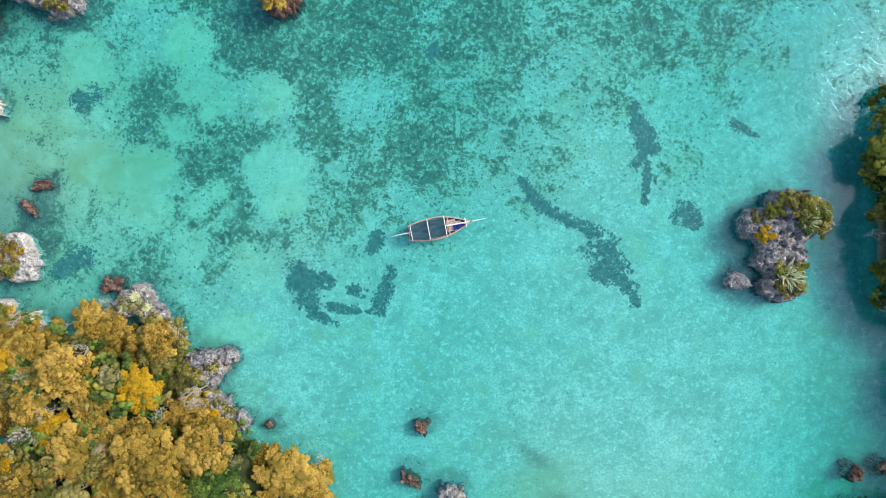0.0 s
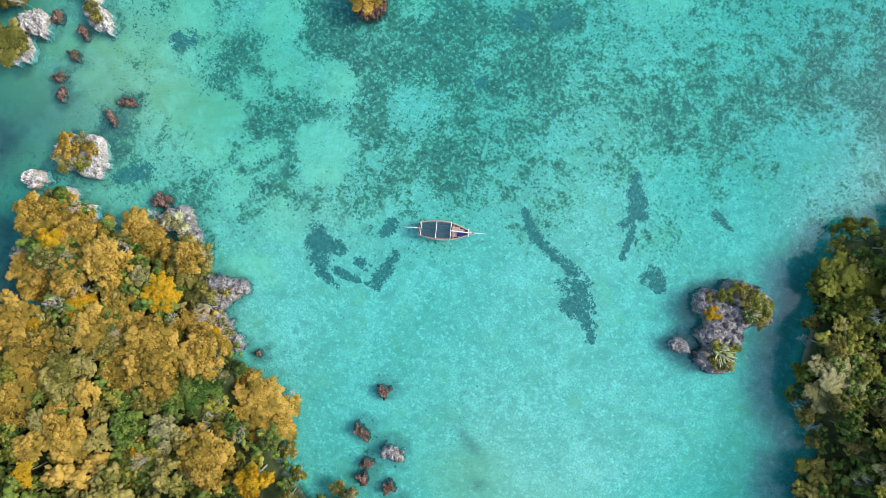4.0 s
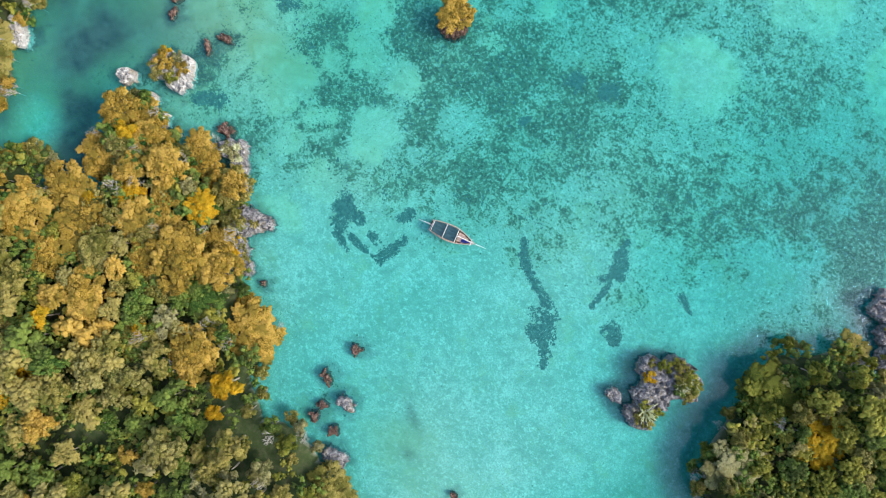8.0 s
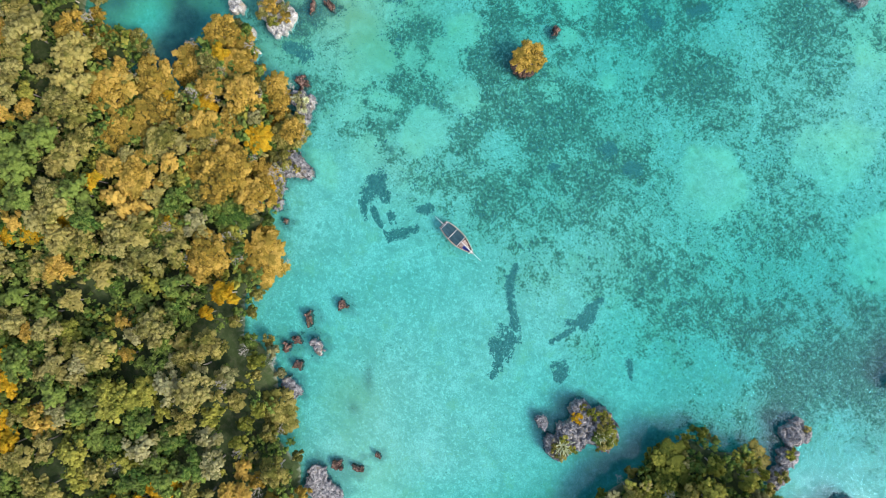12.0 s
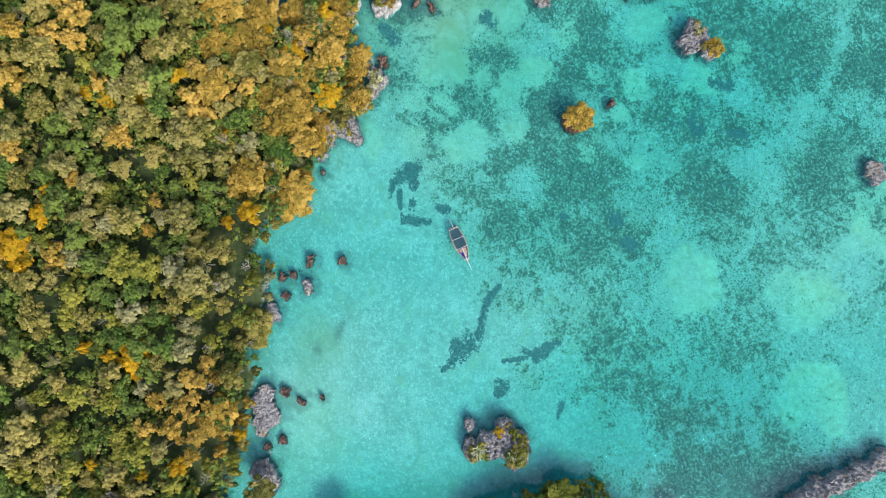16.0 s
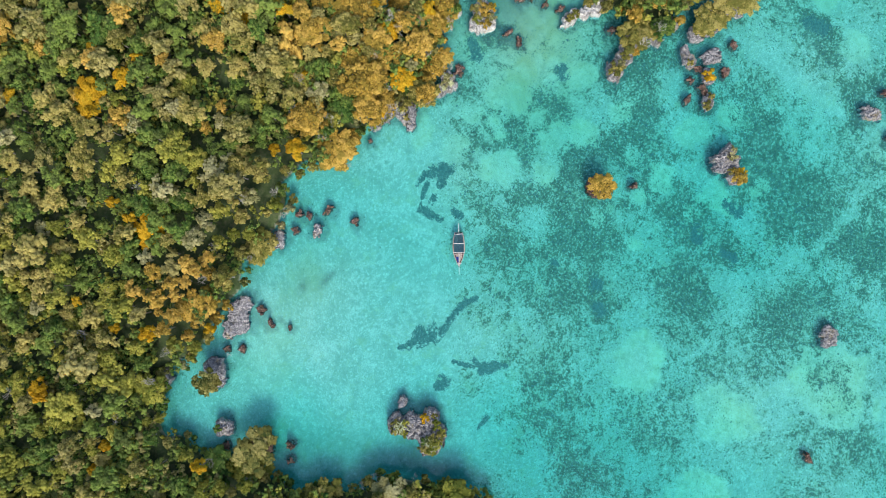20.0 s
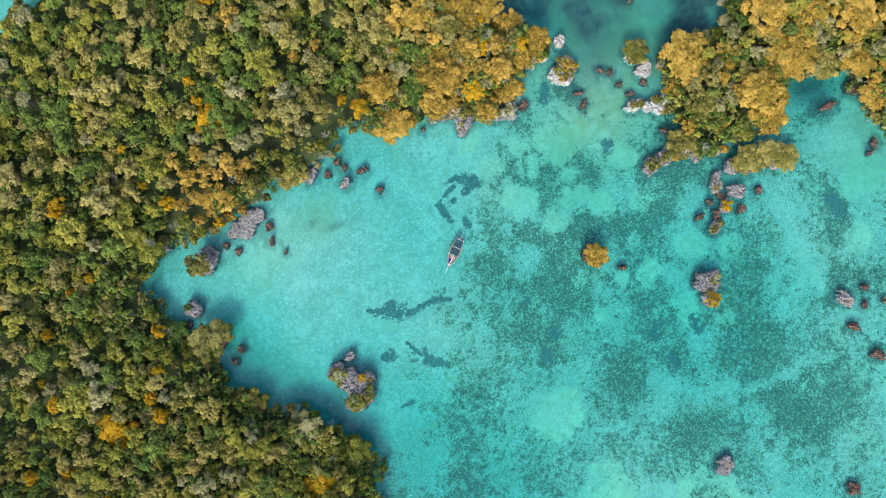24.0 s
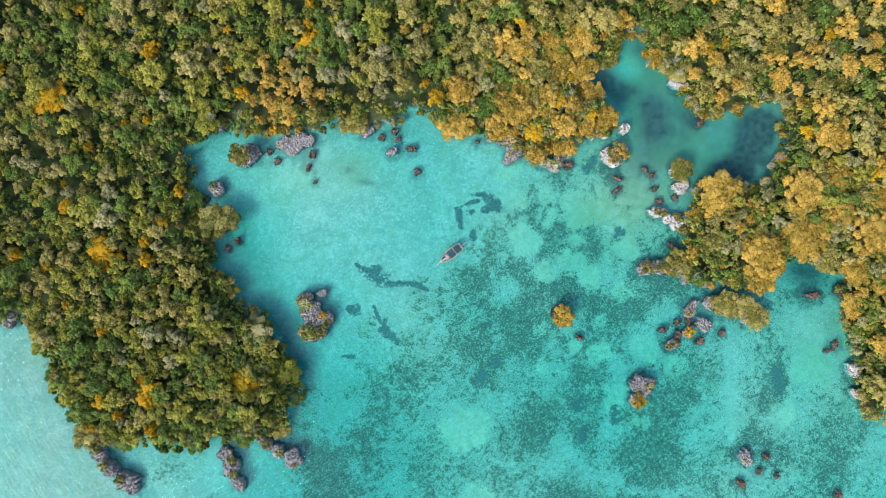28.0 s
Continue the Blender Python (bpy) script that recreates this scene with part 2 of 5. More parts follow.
def make_rock(name, dark, mid, light, weed):
    m, n, l = material(name)
    colour = ramp(n, l, grain(n, l, 1.3, 7, 0.72), [(0.32, dark), (0.5, mid), (0.66, light)])
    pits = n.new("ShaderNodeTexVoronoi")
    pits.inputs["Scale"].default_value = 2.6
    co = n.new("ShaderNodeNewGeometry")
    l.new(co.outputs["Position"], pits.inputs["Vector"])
    # pit floors go nearly black: shade of the hollows put into the colour
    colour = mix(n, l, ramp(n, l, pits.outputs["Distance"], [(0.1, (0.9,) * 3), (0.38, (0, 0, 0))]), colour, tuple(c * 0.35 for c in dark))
    colour = mix(n, l, ramp(n, l, grain(n, l, 0.45, 4, 0.6), [(0.55, (0, 0, 0)), (0.68, (0.7,) * 3)]), colour, weed)
    high = calc(n, l, "ADD", grain(n, l, 2.2, 8, 0.75), calc(n, l, "MULTIPLY", pits.outputs["Distance"], 0.8))
    surface(n, l, colour, 0.92, high, 1.0, 0.35, specular=0.15)
    return m


def make_plain(name, dark, light, scale=6.0, rough=0.7, strength=0.3, object_space=True, stretch=None, specular=0.3):
    m, n, l = material(name)
    g = grain(n, l, scale, 6, 0.65, object_space, stretch)
    colour = ramp(n, l, g, [(0.3, dark), (0.7, light)])
    surface(n, l, colour, rough, g, strength, 0.02, specular=specular)
    return m


GROUND, WATER = make_ground(), make_water()
LEAF = {
    "gold": make_leaf("golden_leaves", (0.075, 0.10, 0.022), (0.285, 0.26, 0.05), (0.58, 0.495, 0.15), (0.19, 0.20, 0.035)),
    "amber": make_leaf("amber_leaves", (0.135, 0.11, 0.02), (0.49, 0.318, 0.04), (0.80, 0.545, 0.12), (0.36, 0.27, 0.04)),
    "olive": make_leaf("olive_leaves", (0.055, 0.09, 0.02), (0.225, 0.225, 0.05), (0.54, 0.48, 0.17), (0.22, 0.20, 0.045)),
    "green": make_leaf("green_leaves", (0.03, 0.085, 0.016), (0.09, 0.19, 0.03), (0.28, 0.38, 0.075), (0.10, 0.13, 0.035)),
    "fresh": make_leaf("fresh_green_leaves", (0.06, 0.10, 0.012), (0.23, 0.26, 0.032), (0.52, 0.50, 0.09), (0.20, 0.22, 0.03)),
    "orange": make_leaf("orange_leaves", (0.42, 0.23, 0.008), (0.68, 0.39, 0.012), (0.84, 0.54, 0.03), (0.55, 0.38, 0.02)),
    "dusty": make_leaf("dusty_leaves", (0.11, 0.13, 0.045), (0.31, 0.315, 0.125), (0.56, 0.53, 0.26), (0.29, 0.27, 0.09)),
}
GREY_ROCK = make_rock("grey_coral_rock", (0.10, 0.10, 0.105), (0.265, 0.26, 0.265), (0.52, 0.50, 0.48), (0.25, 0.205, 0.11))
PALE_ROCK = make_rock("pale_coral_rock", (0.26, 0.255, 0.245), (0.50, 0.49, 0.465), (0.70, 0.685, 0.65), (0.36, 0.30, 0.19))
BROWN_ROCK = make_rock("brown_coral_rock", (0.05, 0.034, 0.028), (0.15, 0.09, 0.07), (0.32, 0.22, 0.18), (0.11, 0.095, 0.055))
BARK = make_plain("grey_bark", (0.24, 0.21, 0.18), (0.50, 0.46, 0.40), 5)
DEAD_WOOD = make_plain("bleached_wood", (0.30, 0.28, 0.25), (0.56, 0.53, 0.48), 4)
SUCCULENT = make_plain("pale_succulent", (0.46, 0.50, 0.26), (0.80, 0.80, 0.52), 3)
SEAGRASS = make_plain("dark_seagrass", (0.04, 0.083, 0.085), (0.13, 0.21, 0.185), 1.6, 0.95, 0.8, False, specular=0.1)


# ---- building helpers ----
def mesh_of(name, verts, faces, mats, index=None, smooth_faces=False, tone=None, soft=None):
    """A mesh from arrays; faces is one array, or a list of arrays of tris and quads."""
    groups = faces if isinstance(faces, list) else [faces]
    groups = [np.asarray(g) for g in groups if len(g)]
    loops = np.concatenate([g.ravel() for g in groups])
    sizes = np.concatenate([np.full(len(g), g.shape[1]) for g in groups])
    me = bpy.data.meshes.new(name)
    me.vertices.add(len(verts))
    me.vertices.foreach_set("co", np.asarray(verts, np.float32).ravel())
    me.loops.add(len(loops))
    me.loops.foreach_set("vertex_index", loops.astype(np.int32))
    me.polygons.add(len(sizes))
    me.polygons.foreach_set("loop_start", (np.cumsum(sizes) - sizes).astype(np.int32))
    for mat in mats if isinstance(mats, (list, tuple)) else [mats]:
        me.materials.append(mat)
    if index is not None:
        me.polygons.foreach_set("material_index", np.asarray(index, np.int32))
    if smooth_faces:
        me.polygons.foreach_set("use_smooth", np.ones(len(sizes), bool))
    if tone is not None:
        me.attributes.new("tone", "FLOAT", "POINT").data.foreach_set("value", np.asarray(tone, np.float32))
    if soft is not None:
        me.attributes.new("soft", "FLOAT_VECTOR", "POINT").data.foreach_set("vector", np.asarray(soft, np.float32).ravel())
    me.update(calc_edges=True)
    return me


def part(name, bm, mat, parent=None, label=""):
    me = bpy.data.meshes.new(name)
    bm.to_mesh(me)
    bm.free()
    me.materials.append(mat)
    ob = new(name, me)
    ob.parent = parent
    if label:
        tagged(ob, label)
    return ob


def empty(name, m):
    ob = new(name)
    ob.empty_display_size = 0.3
    ob.matrix_basis = m
    return ob


def tube(bm, points, radii, sides=6):
    """A tapered pipe through the points."""
    rings = []
    for i, p in enumerate(points):
        p = Vector(p)
        way = (Vector(points[min(i + 1, len(points) - 1)]) - Vector(points[max(i - 1, 0)])).normalized()
        side = way.cross(Vector((0, 0, 1)) if abs(way.z) < 0.9 else Vector((1, 0, 0))).normalized()
        up = side.cross(way)
        rings.append([bm.verts.new(p + radii[i] * (math.cos(a) * side + math.sin(a) * up)) for a in (2 * math.pi * k / sides for k in range(sides))])
    for a, b in zip(rings, rings[1:]):
        for k in range(sides):
            bm.faces.new((a[k], a[(k + 1) % sides], b[(k + 1) % sides], b[k]))
    bm.faces.new(rings[0][::-1])
    bm.faces.new(rings[-1])


def box(bm, size, at=(0, 0, 0), turn=0.0, tip=0.0, bevel=0.0):
    made = bmesh.ops.create_cube(bm, size=1, matrix=Matrix.Translation(at) @ pose(0, 0, 0, 0, tip, turn) @ Matrix.Diagonal((*size, 1)))
    if bevel:
        edges = list({e for v in made["verts"] for e in v.link_edges})
        bmesh.ops.bevel(bm, geom=edges, offset=bevel, segments=1, affect="EDGES")


def ball(level):
    bm = bmesh.new()
    bmesh.ops.create_icosphere(bm, subdivisions=level, radius=1)
    v = np.array([p.co[:] for p in bm.verts])
    f = np.array([[p.index for p in q.verts] for q in bm.faces])
    bm.free()
    return v, f


BALL = {k: ball(k) for k in (1, 2, 3, 4, 5)}

# ---- the plan of the land ----
COAST_SEA = [(158, -57.5), (131, -41), (124.5, -37), (123.5, -28), (123.5, -20), (126, -15.5), (124.5, -9.5), (122.5, -2.5), (124, 3), (114.5, 9.5),
             (103, 18.5), (95, 21.5), (88, 23.5), (80.5, 26), (74, 27.5), (66, 27.5)]
COAST_PENINSULA = [(61, 24), (57, 20.5), (56.2, 13), (55.5, 5.5), (55, -1), (56.5, -7), (61, -12.5), (62, -19), (64, -24.5), (62.5, -31.5),
                   (61.5, -39), (61.5, -47), (58.5, -55), (55.5, -59.5), (55.5, -63)]
COAST_BAY = [(49, -62), (44, -63.5), (41, -61), (36, -55.5), (30.5, -55), (24.5, -51.5), (16, -48.5), (10, -49.5), (4.5, -44.5), (-3.5, -41),
             (-9, -40.5), (-12, -43), (-15.5, -37.5), (-21, -28.5), (-25, -28.5)]
COAST_HEADLAND = [(-29.5, -22.5), (-33.5, -20.5), (-37.5, -14.5), (-45.5, -11), (-51, -9.5), (-57.5, -10.5), (-65.5, -6.5), (-70.5, -8),
                  (-69.5, -14.5), (-66.5, -20.5), (-63, -25.5), (-67.5, -31.5), (-70.5, -32), (-74.5, -26), (-78.5, -28), (-84, -34)]
COAST_POND = [(-88.5, -31), (-85.5, -19.5), (-90.5, -15.5), (-91, -7.5), (-95, 2.5), (-107, 7), (-115, 7.5), (-120.5, 10.5), (-113.5, 16),
              (-112.5, 21.5), (-106, 22.5), (-106.5, 26.5), (-96.5, 28.5), (-94.5, 23), (-82.5, 18.5)]
COAST_SOUTH = [(-76, 25), (-70.5, 24), (-70.5, 28), (-69.5, 33.5), (-65.5, 35.5), (-60.5, 39), (-63, 44), (-68, 49.5), (-75, 51.5),
               (-82, 57.5), (-90, 58), (-94.5, 53.5), (-98.5, 56.5), (-108, 65.5), (-102.5, 76.5), (-101.5, 82), (-101, 88.5), (-100.5, 93),
               (-93, 107), (-94.5, 111.5), (-104, 114.5)]
INLAND = [(-135, 120), (-170, 40), (-178, -10), (-140, -55), (-105, -95), (-55, -145), (30, -140), (95, -150), (140, -110)]
LAND = np.array(COAST_SEA + COAST_PENINSULA + COAST_BAY + COAST_HEADLAND + COAST_POND + COAST_SOUTH + INLAND, float)


def inside(x, y):
    """How far inside the land's edge a place lies, in metres; minus: out in the water."""
    x, y = np.asarray(x, float), np.asarray(y, float)
    wx, wy = x + 1.6 * fbm2(x / 4.5, y / 4.5, 3, 11), y + 1.6 * fbm2(x / 4.5, y / 4.5, 3, 21)
    best, odd = np.full(wx.shape, 1e9), np.zeros(wx.shape, bool)
    for (ax, ay), (bx, by) in zip(LAND, np.roll(LAND, -1, 0)):
        ex, ey = bx - ax, by - ay
        t = np.clip(((wx - ax) * ex + (wy - ay) * ey) / (ex * ex + ey * ey), 0, 1)
        best = np.minimum(best, (wx - ax - t * ex) ** 2 + (wy - ay - t * ey) ** 2)
        if ay != by:
            odd ^= ((ay > wy) != (by > wy)) & (wx < (bx - ax) * (wy - ay) / (by - ay) + ax)
    return np.where(odd, 1, -1) * np.sqrt(best)


def hump(x, y, cx, cy, rx, ry=None):
    return np.exp(-((x - cx) / rx) ** 2 - ((y - cy) / (ry or rx)) ** 2)


def depth_at(x, y):
    d = 1.25 + 0.35 * fbm2(x / 22, y / 22, 3, 31)
    d = d - 0.45 * hump(x, y, 26, -30, 22, 16) - 0.5 * hump(x, y, -62, 14, 16) - 0.1 * hump(x, y, -95, 82, 16, 22)
    d = d - 0.2 * hump(x, y, 18.5, 53, 8) - 0.15 * hump(x, y, 29, 80, 11) - 0.2 * hump(x, y, 18, 106, 16)
    d = d + 1.2 * hump(x, y, -101, 20, 14, 8) + 1.3 * hump(x, y, -74, -21, 9, 10) + 1.2 * hump(x, y, -104, 60, 9, 8)
    d = d + 1.5 * hump(x, y, 64, 50, 26, 20) + 0.6 * hump(x, y, -20, 60, 30) - 0.4 * smooth(116, 126, x) * smooth(200, 150, x)
    d = d + 0.6 * hump(x, y, 57, 0, 7, 24) + 0.3 * hump(x, y, 48, -28, 12, 12) + 0.6 * hump(x, y, 59, -30, 10, 12) + 0.5 * hump(x, y, 45, 25, 16, 14)
    d = d + 0.22 * smooth(12, 48, x) * smooth(116, 100, x)
    d = d + smooth(180, 900, np.hypot(x, y)) * 9
    return np.maximum(d, 0.72)


def ground_at(x, y):
    d = inside(x, y) - 3.3
    top = 1.5 + 0.9 * fbm2(x / 6, y / 6, 4, 41) + 0.5 * smooth(0, 14, d)
    return -depth_at(x, y) + (top + depth_at(x, y)) * smooth(-0.8, 0.9, d)


def axis(lo, hi, step, far):
    grow, last, s = [], hi, step
    while last < far:
        s *= 1.35
        last += s
        grow.append(last)
    low, last, s = [], lo, step
    while last > -far:
        s *= 1.35
        last -= s
        low.append(last)
    return np.array(low[::-1] + list(np.arange(lo, hi + 1e-6, step)) + grow)


def sheet(name, xs, ys, z, mat, layers, smooth_faces=True):
    gx, gy = np.meshgrid(xs, ys)
    height = z(gx, gy)
    n = len(xs)
    i = (np.arange(len(ys) - 1)[:, None] * n + np.arange(n - 1)[None]).ravel()
    me = mesh_of(name, np.stack([gx, gy, height], -1).reshape(-1, 3), np.stack([i, i + 1, i + n + 1, i + n], -1), mat, smooth_faces=smooth_faces)
    for key, values in layers(gx, gy, height).items():
        me.attributes.new(key, "FLOAT", "POINT").data.foreach_set("value", np.asarray(values, np.float32).ravel())
    return new(name, me)


TOPS, FEET = [], []


def pond_at(x, y):
    dark = 1.1 * hump(x, y, -100, 21, 15, 7) + 1.0 * hump(x, y, -73, -27, 4.5, 6) + 0.8 * hump(x, y, -76.5, -18, 4.5, 5) + 0.5 * hump(x, y, -81.5, -10, 5, 5) + 0.45 * hump(x, y, -79.5, -3.5, 5, 4.5) + 0.6 * hump(x, y, -110, 12, 9, 6) + 0.5 * hump(x, y, -92, 1, 5)
    return dark - 0.4 * hump(x, y, -83, -25, 3.5, 5)


BARE_SAND = [(18.8, 53.8, 6.6), (29, 80, 8.8), (16, 106, 11), (52.4, 77, 9)]
# rounded mounds of pale coral sand between the weed: x, y, radius
DOMES = [(-25.8, 9.0, 5.6), (-26.6, 22.6, 4.4), (-44, 6, 4), (-35.5, 23.5, 5.0), (-38.9, 1, 3.6), (-44, 10.9, 4.0), (-52.2, 11.7, 4), (-30.5, -2.5, 4.6), (-36.1, 6.2, 3.6),
         (-31.9, -11.3, 4.3), (-38.2, 30.6, 4.1), (-29.3, 53.1, 4.0), (-24.5, 47.5, 2.4), (-16.9, 37.7, 2.2), (-27.2, 67.8, 4.6), (-32.3, 78.7, 2.8), (-43.3, 59.3, 4.8),
         (-23.2, 62.3, 2.6), (-88.2, 87.9, 6.0), (-74.8, 97.2, 4.0), (-46, 40, 3.4), (-54, 27, 4.2), (-12, 49, 2.2), (-34, 44, 2.6), (-50, 68, 3.0)]
# thick growths of weed: x, y, radius
DENSE = [(-53.9, 22, 3.0), (-30.4, 15.6, 4.0), (-36.5, 13, 3.6), (-46, 16.6, 3.4), (-13.5, 14, 6.2), (-19.2, 17, 4.4), (-2.1, 11.6, 6.6), (-16.8, 30.3, 7), (-5.4, 27, 5), (7.6, 30, 7.5),
         (-28.3, 29.5, 4.6), (-32, 5, 2.6), (-56, 75, 10), (-78, 86, 4.6), (-17.5, 79.7, 7), (-28.6, 90, 10), (-17.3, 63.9, 3), (-0.2, 40.8, 2.8), (6.8, 42, 3.2), (-2.4, 18.3, 8),
         (-12, 38, 7), (-7, 59, 8), (36, 30, 9), (-35.2, 119, 9), (-14, 6.4, 5)]
DENSE_2 = [(63, 48, 9), (-13.3, 73.3, 5), (-41, 80, 10), (-42, 46, 6), (-62.5, 99, 5), (45, 42, 8), (-34, 96, 8), (-8.6, 4.6, 3.4), (4, 66, 9), (-58, 41, 4),
           (-35, 37, 4), (-62, 5, 4), (-55.5, -1.8, 3.4), (70, 58, 10), (-44, 24, 4), (-68, 108, 7), (-3, 96, 10), (-85, 112, 10), (-101, 100, 6), (-72, 91, 5), (-84, 78, 5), (-60, 2, 3.5), (-20, 108, 12)]
CLEAN = [(27, -24, 26, 24), (52, 10, 6, 8), (-28, -14, 12, 9), (46, -12, 10, 22), (-85, 5, 18, 14), (-95, 85, 10, 18), (4, -8, 12, 8), (140, -10, 22, 45), (88, 33, 14, 8), (4, 1, 5, 3), (-80, -22, 14, 12), (-98, 14, 20, 11)]


def ground_layers(x, y, z):
    weed = 0.36 + 0.70 * fbm2(x / 11, y / 11, 4, 51)
    weed = weed - 0.42 * smooth(6, -18, y - 0.25 * x) + 0.10 * smooth(20, 45, y)
    weed = weed - 0.15 * hump(x, y, 44, 14, 14, 16) - 0.22 * hump(x, y, 14, 23, 13, 8) - 0.12 * hump(x, y, 5, 70, 20, 14) + 0.26 * hump(x, y, -38, 14, 22, 18)
    for (ax, ay), (bx, by), wide in (((-69, 71), (-63, 82), 1.5), ((-63, 82), (-55.5, 97), 1.4)):  # a bald channel through the weed
        t = np.clip(((x - ax) * (bx - ax) + (y - ay) * (by - ay)) / ((bx - ax) ** 2 + (by - ay) ** 2), 0, 1)
        weed = weed - 0.9 * np.exp(-((np.hypot(x - ax - t * (bx - ax), y - ay - t * (by - ay)) + 0.8 * fbm2(x / 2, y / 2, 2, 58)) / wide) ** 2)
    for cx, cy, rx, ry in CLEAN:
        weed = weed - 0.7 * hump(x, y, cx, cy, rx, ry)
    wide = 1 + 0.55 * fbm2(x / 4, y / 4, 3, 55)
    for cx, cy, r in DENSE + DENSE_2:
        weed = weed + 0.42 * smooth(1.5 * r, 0.2 * r, np.hypot(x - cx, y - cy) * wide)
    weed = np.minimum(weed, 0.95)
    dome = 0
    for k, (cx, cy, r) in enumerate(DOMES):
        away = np.hypot(x - cx, y - cy) + 0.9 * r * fbm2(x / 4.2 + k, y / 4.2, 4, 57)
        dome = np.maximum(dome, smooth(r + 0.6, r - 1.2, away))
    weed = weed - 0.42 * dome
    soil = smooth(-0.9, -0.1, z)
    silt = 1.6 * hump(x, y, -86, -8, 13, 24) + 0.9 * hump(x, y, -100, 12, 16, 10) + 1.0 * hump(x, y, -64, 13, 21, 17) + 0.3 * hump(x, y, -42, 18, 14, 9) + 0.5 * hump(x, y, -96, 84, 12, 20) + 0.5 * hump(x, y, -58, -4, 7) + 0.6 * hump(x, y, 10, -34, 9, 7) + 0.35 * hump(x, y, 56, -28, 8, 30)
    u, v = (x - 11.2) * 0.83 - (y + 29.6) * 0.56, (x - 11.2) * 0.56 + (y + 29.6) * 0.83
    smear = 0.5 * np.exp(-(u / 3.0) ** 2 - ((v - 0.05 * u * u) / 0.9) ** 2) + 0.4 * hump(x, y, 14.6, -35.8, 1.6, 1.2)
    silt = silt * (0.7 + 0.8 * fbm2(x / 6, y / 6, 3, 61))
    worn = 0
    for cx, cy, reach in BARE_SAND:
        away = np.hypot(x - cx, y - cy) + 0.8 * reach * fbm2(x / 5, y / 5, 4, 73)
        rim = smooth(reach + 1.6, reach - 1.8, away)
        weed = weed - 0.6 * rim + 0.4 * smooth(reach - 2.5, reach - 6, away) * smooth(7, 9, reach)
        worn = np.maximum(worn, rim)
    pale = 0.70 * worn + 0.62 * dome + 0.5 * hump(x, y, 32, -42, 14, 8) + 1.2 * hump(x, y, 123, -27, 5, 8)
    pale = pale * (0.8 + 0.7 * fbm2(x / 5, y / 5, 3, 71))
    mud_and_shade = pond_at(x, y) + 0.30 * hump(x, y, -87, -8, 15, 24) + 0.22 * hump(x, y, -100, 10, 12, 7) + 0.4 * hump(x, y, -88, -28, 5, 6) + 0.35 * hump(x, y, -113, 11, 7, 5) + 0.7 * hump(x, y, -104, 60, 8, 7) 
    # last term: a dark rim along the land, shade painted on the seabed
    mud_and_shade = smear + 0.4 * hump(x, y, -70, 4, 10, 8) + 0.3 * hump(x, y, -80, 2, 9, 9) + 1.3 * mud_and_shade * (0.8 + 0.7 * fbm2(x / 7, y / 7, 3, 75)) + 0.12 * smooth(-5.5, 0, inside(x, y))
    # dark halo at each rock's foot: weed growth plus shade put into the colour
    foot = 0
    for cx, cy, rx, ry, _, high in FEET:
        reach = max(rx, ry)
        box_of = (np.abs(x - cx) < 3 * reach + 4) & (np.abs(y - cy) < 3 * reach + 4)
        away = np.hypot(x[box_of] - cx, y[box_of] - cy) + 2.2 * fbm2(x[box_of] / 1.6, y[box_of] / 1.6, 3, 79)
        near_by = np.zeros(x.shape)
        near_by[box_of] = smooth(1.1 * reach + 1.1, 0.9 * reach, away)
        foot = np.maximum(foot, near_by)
    # the hump at (55.5, 9) paints the peninsula's shade on the seabed
    mud_and_shade = mud_and_shade + 0.38 * foot + 0.22 * hump(x, y, 56, -20, 6, 22) + 0.7 * hump(x, y, -44.6, -14.6, 1.8) + 0.7 * hump(x, y, -48.6, -10.4, 1.8) + 0.7 * hump(x, y, -57.9, -11, 1.6) + 0.5 * hump(x, y, 55.5, 9, 2.2, 9)
    weed = weed + 0.3 * foot
    mound = smooth(8, -22, x + 4 * fbm2(x / 9, y / 9, 2, 77)) * smooth(-12, 0, y) * smooth(-0.25, 0.2, fbm2(x / 13, y / 13, 3, 78))
    mound = 0.95 * mound * (0.35 + 0.65 * hump(x, y, -38, 18, 26, 18))
    return {"mound": np.clip(mound, 0, 1), "mud_and_shade": np.clip(mud_and_shade, 0, 1), "weed": np.clip(weed, -0.4, 1), "soil": soil, "silt": np.clip(silt, 0, 1), "pale": np.clip(pale, 0, 1)}


def water_layers(x, y, z):
    chop = 0.012 + 0.045 * smooth(55, 88, x + 0.75 * y) + 0.03 * smooth(85, 118, x + 0.75 * y)
    shore = smooth(1, -5, np.maximum(inside(x, y), -30))
    haze = 1 - 0.8 * np.clip(pond_at(x, y), 0, 1) + 0.7 * hump(x, y, -87, -12, 7, 12) + 0.7 * hump(x, y, -96, 10, 12, 5) + 1.3 * smooth(112, 122, x)
    return {"depth": depth_at(x, y) * (1 - 0.55 * np.clip(pond_at(x, y), 0, 1)), "chop": chop * shore, "swell": 1.5 * smooth(112, 121, x) * shore, "haze": haze}


water = sheet("water", axis(-180, 165, 2.5, 3200), axis(-150, 150, 2.5, 3200), lambda x, y: 0 * x, WATER, water_layers)
tagged(water, "clear shallow turquoise sea water with small ripples", "water", kind="structure")


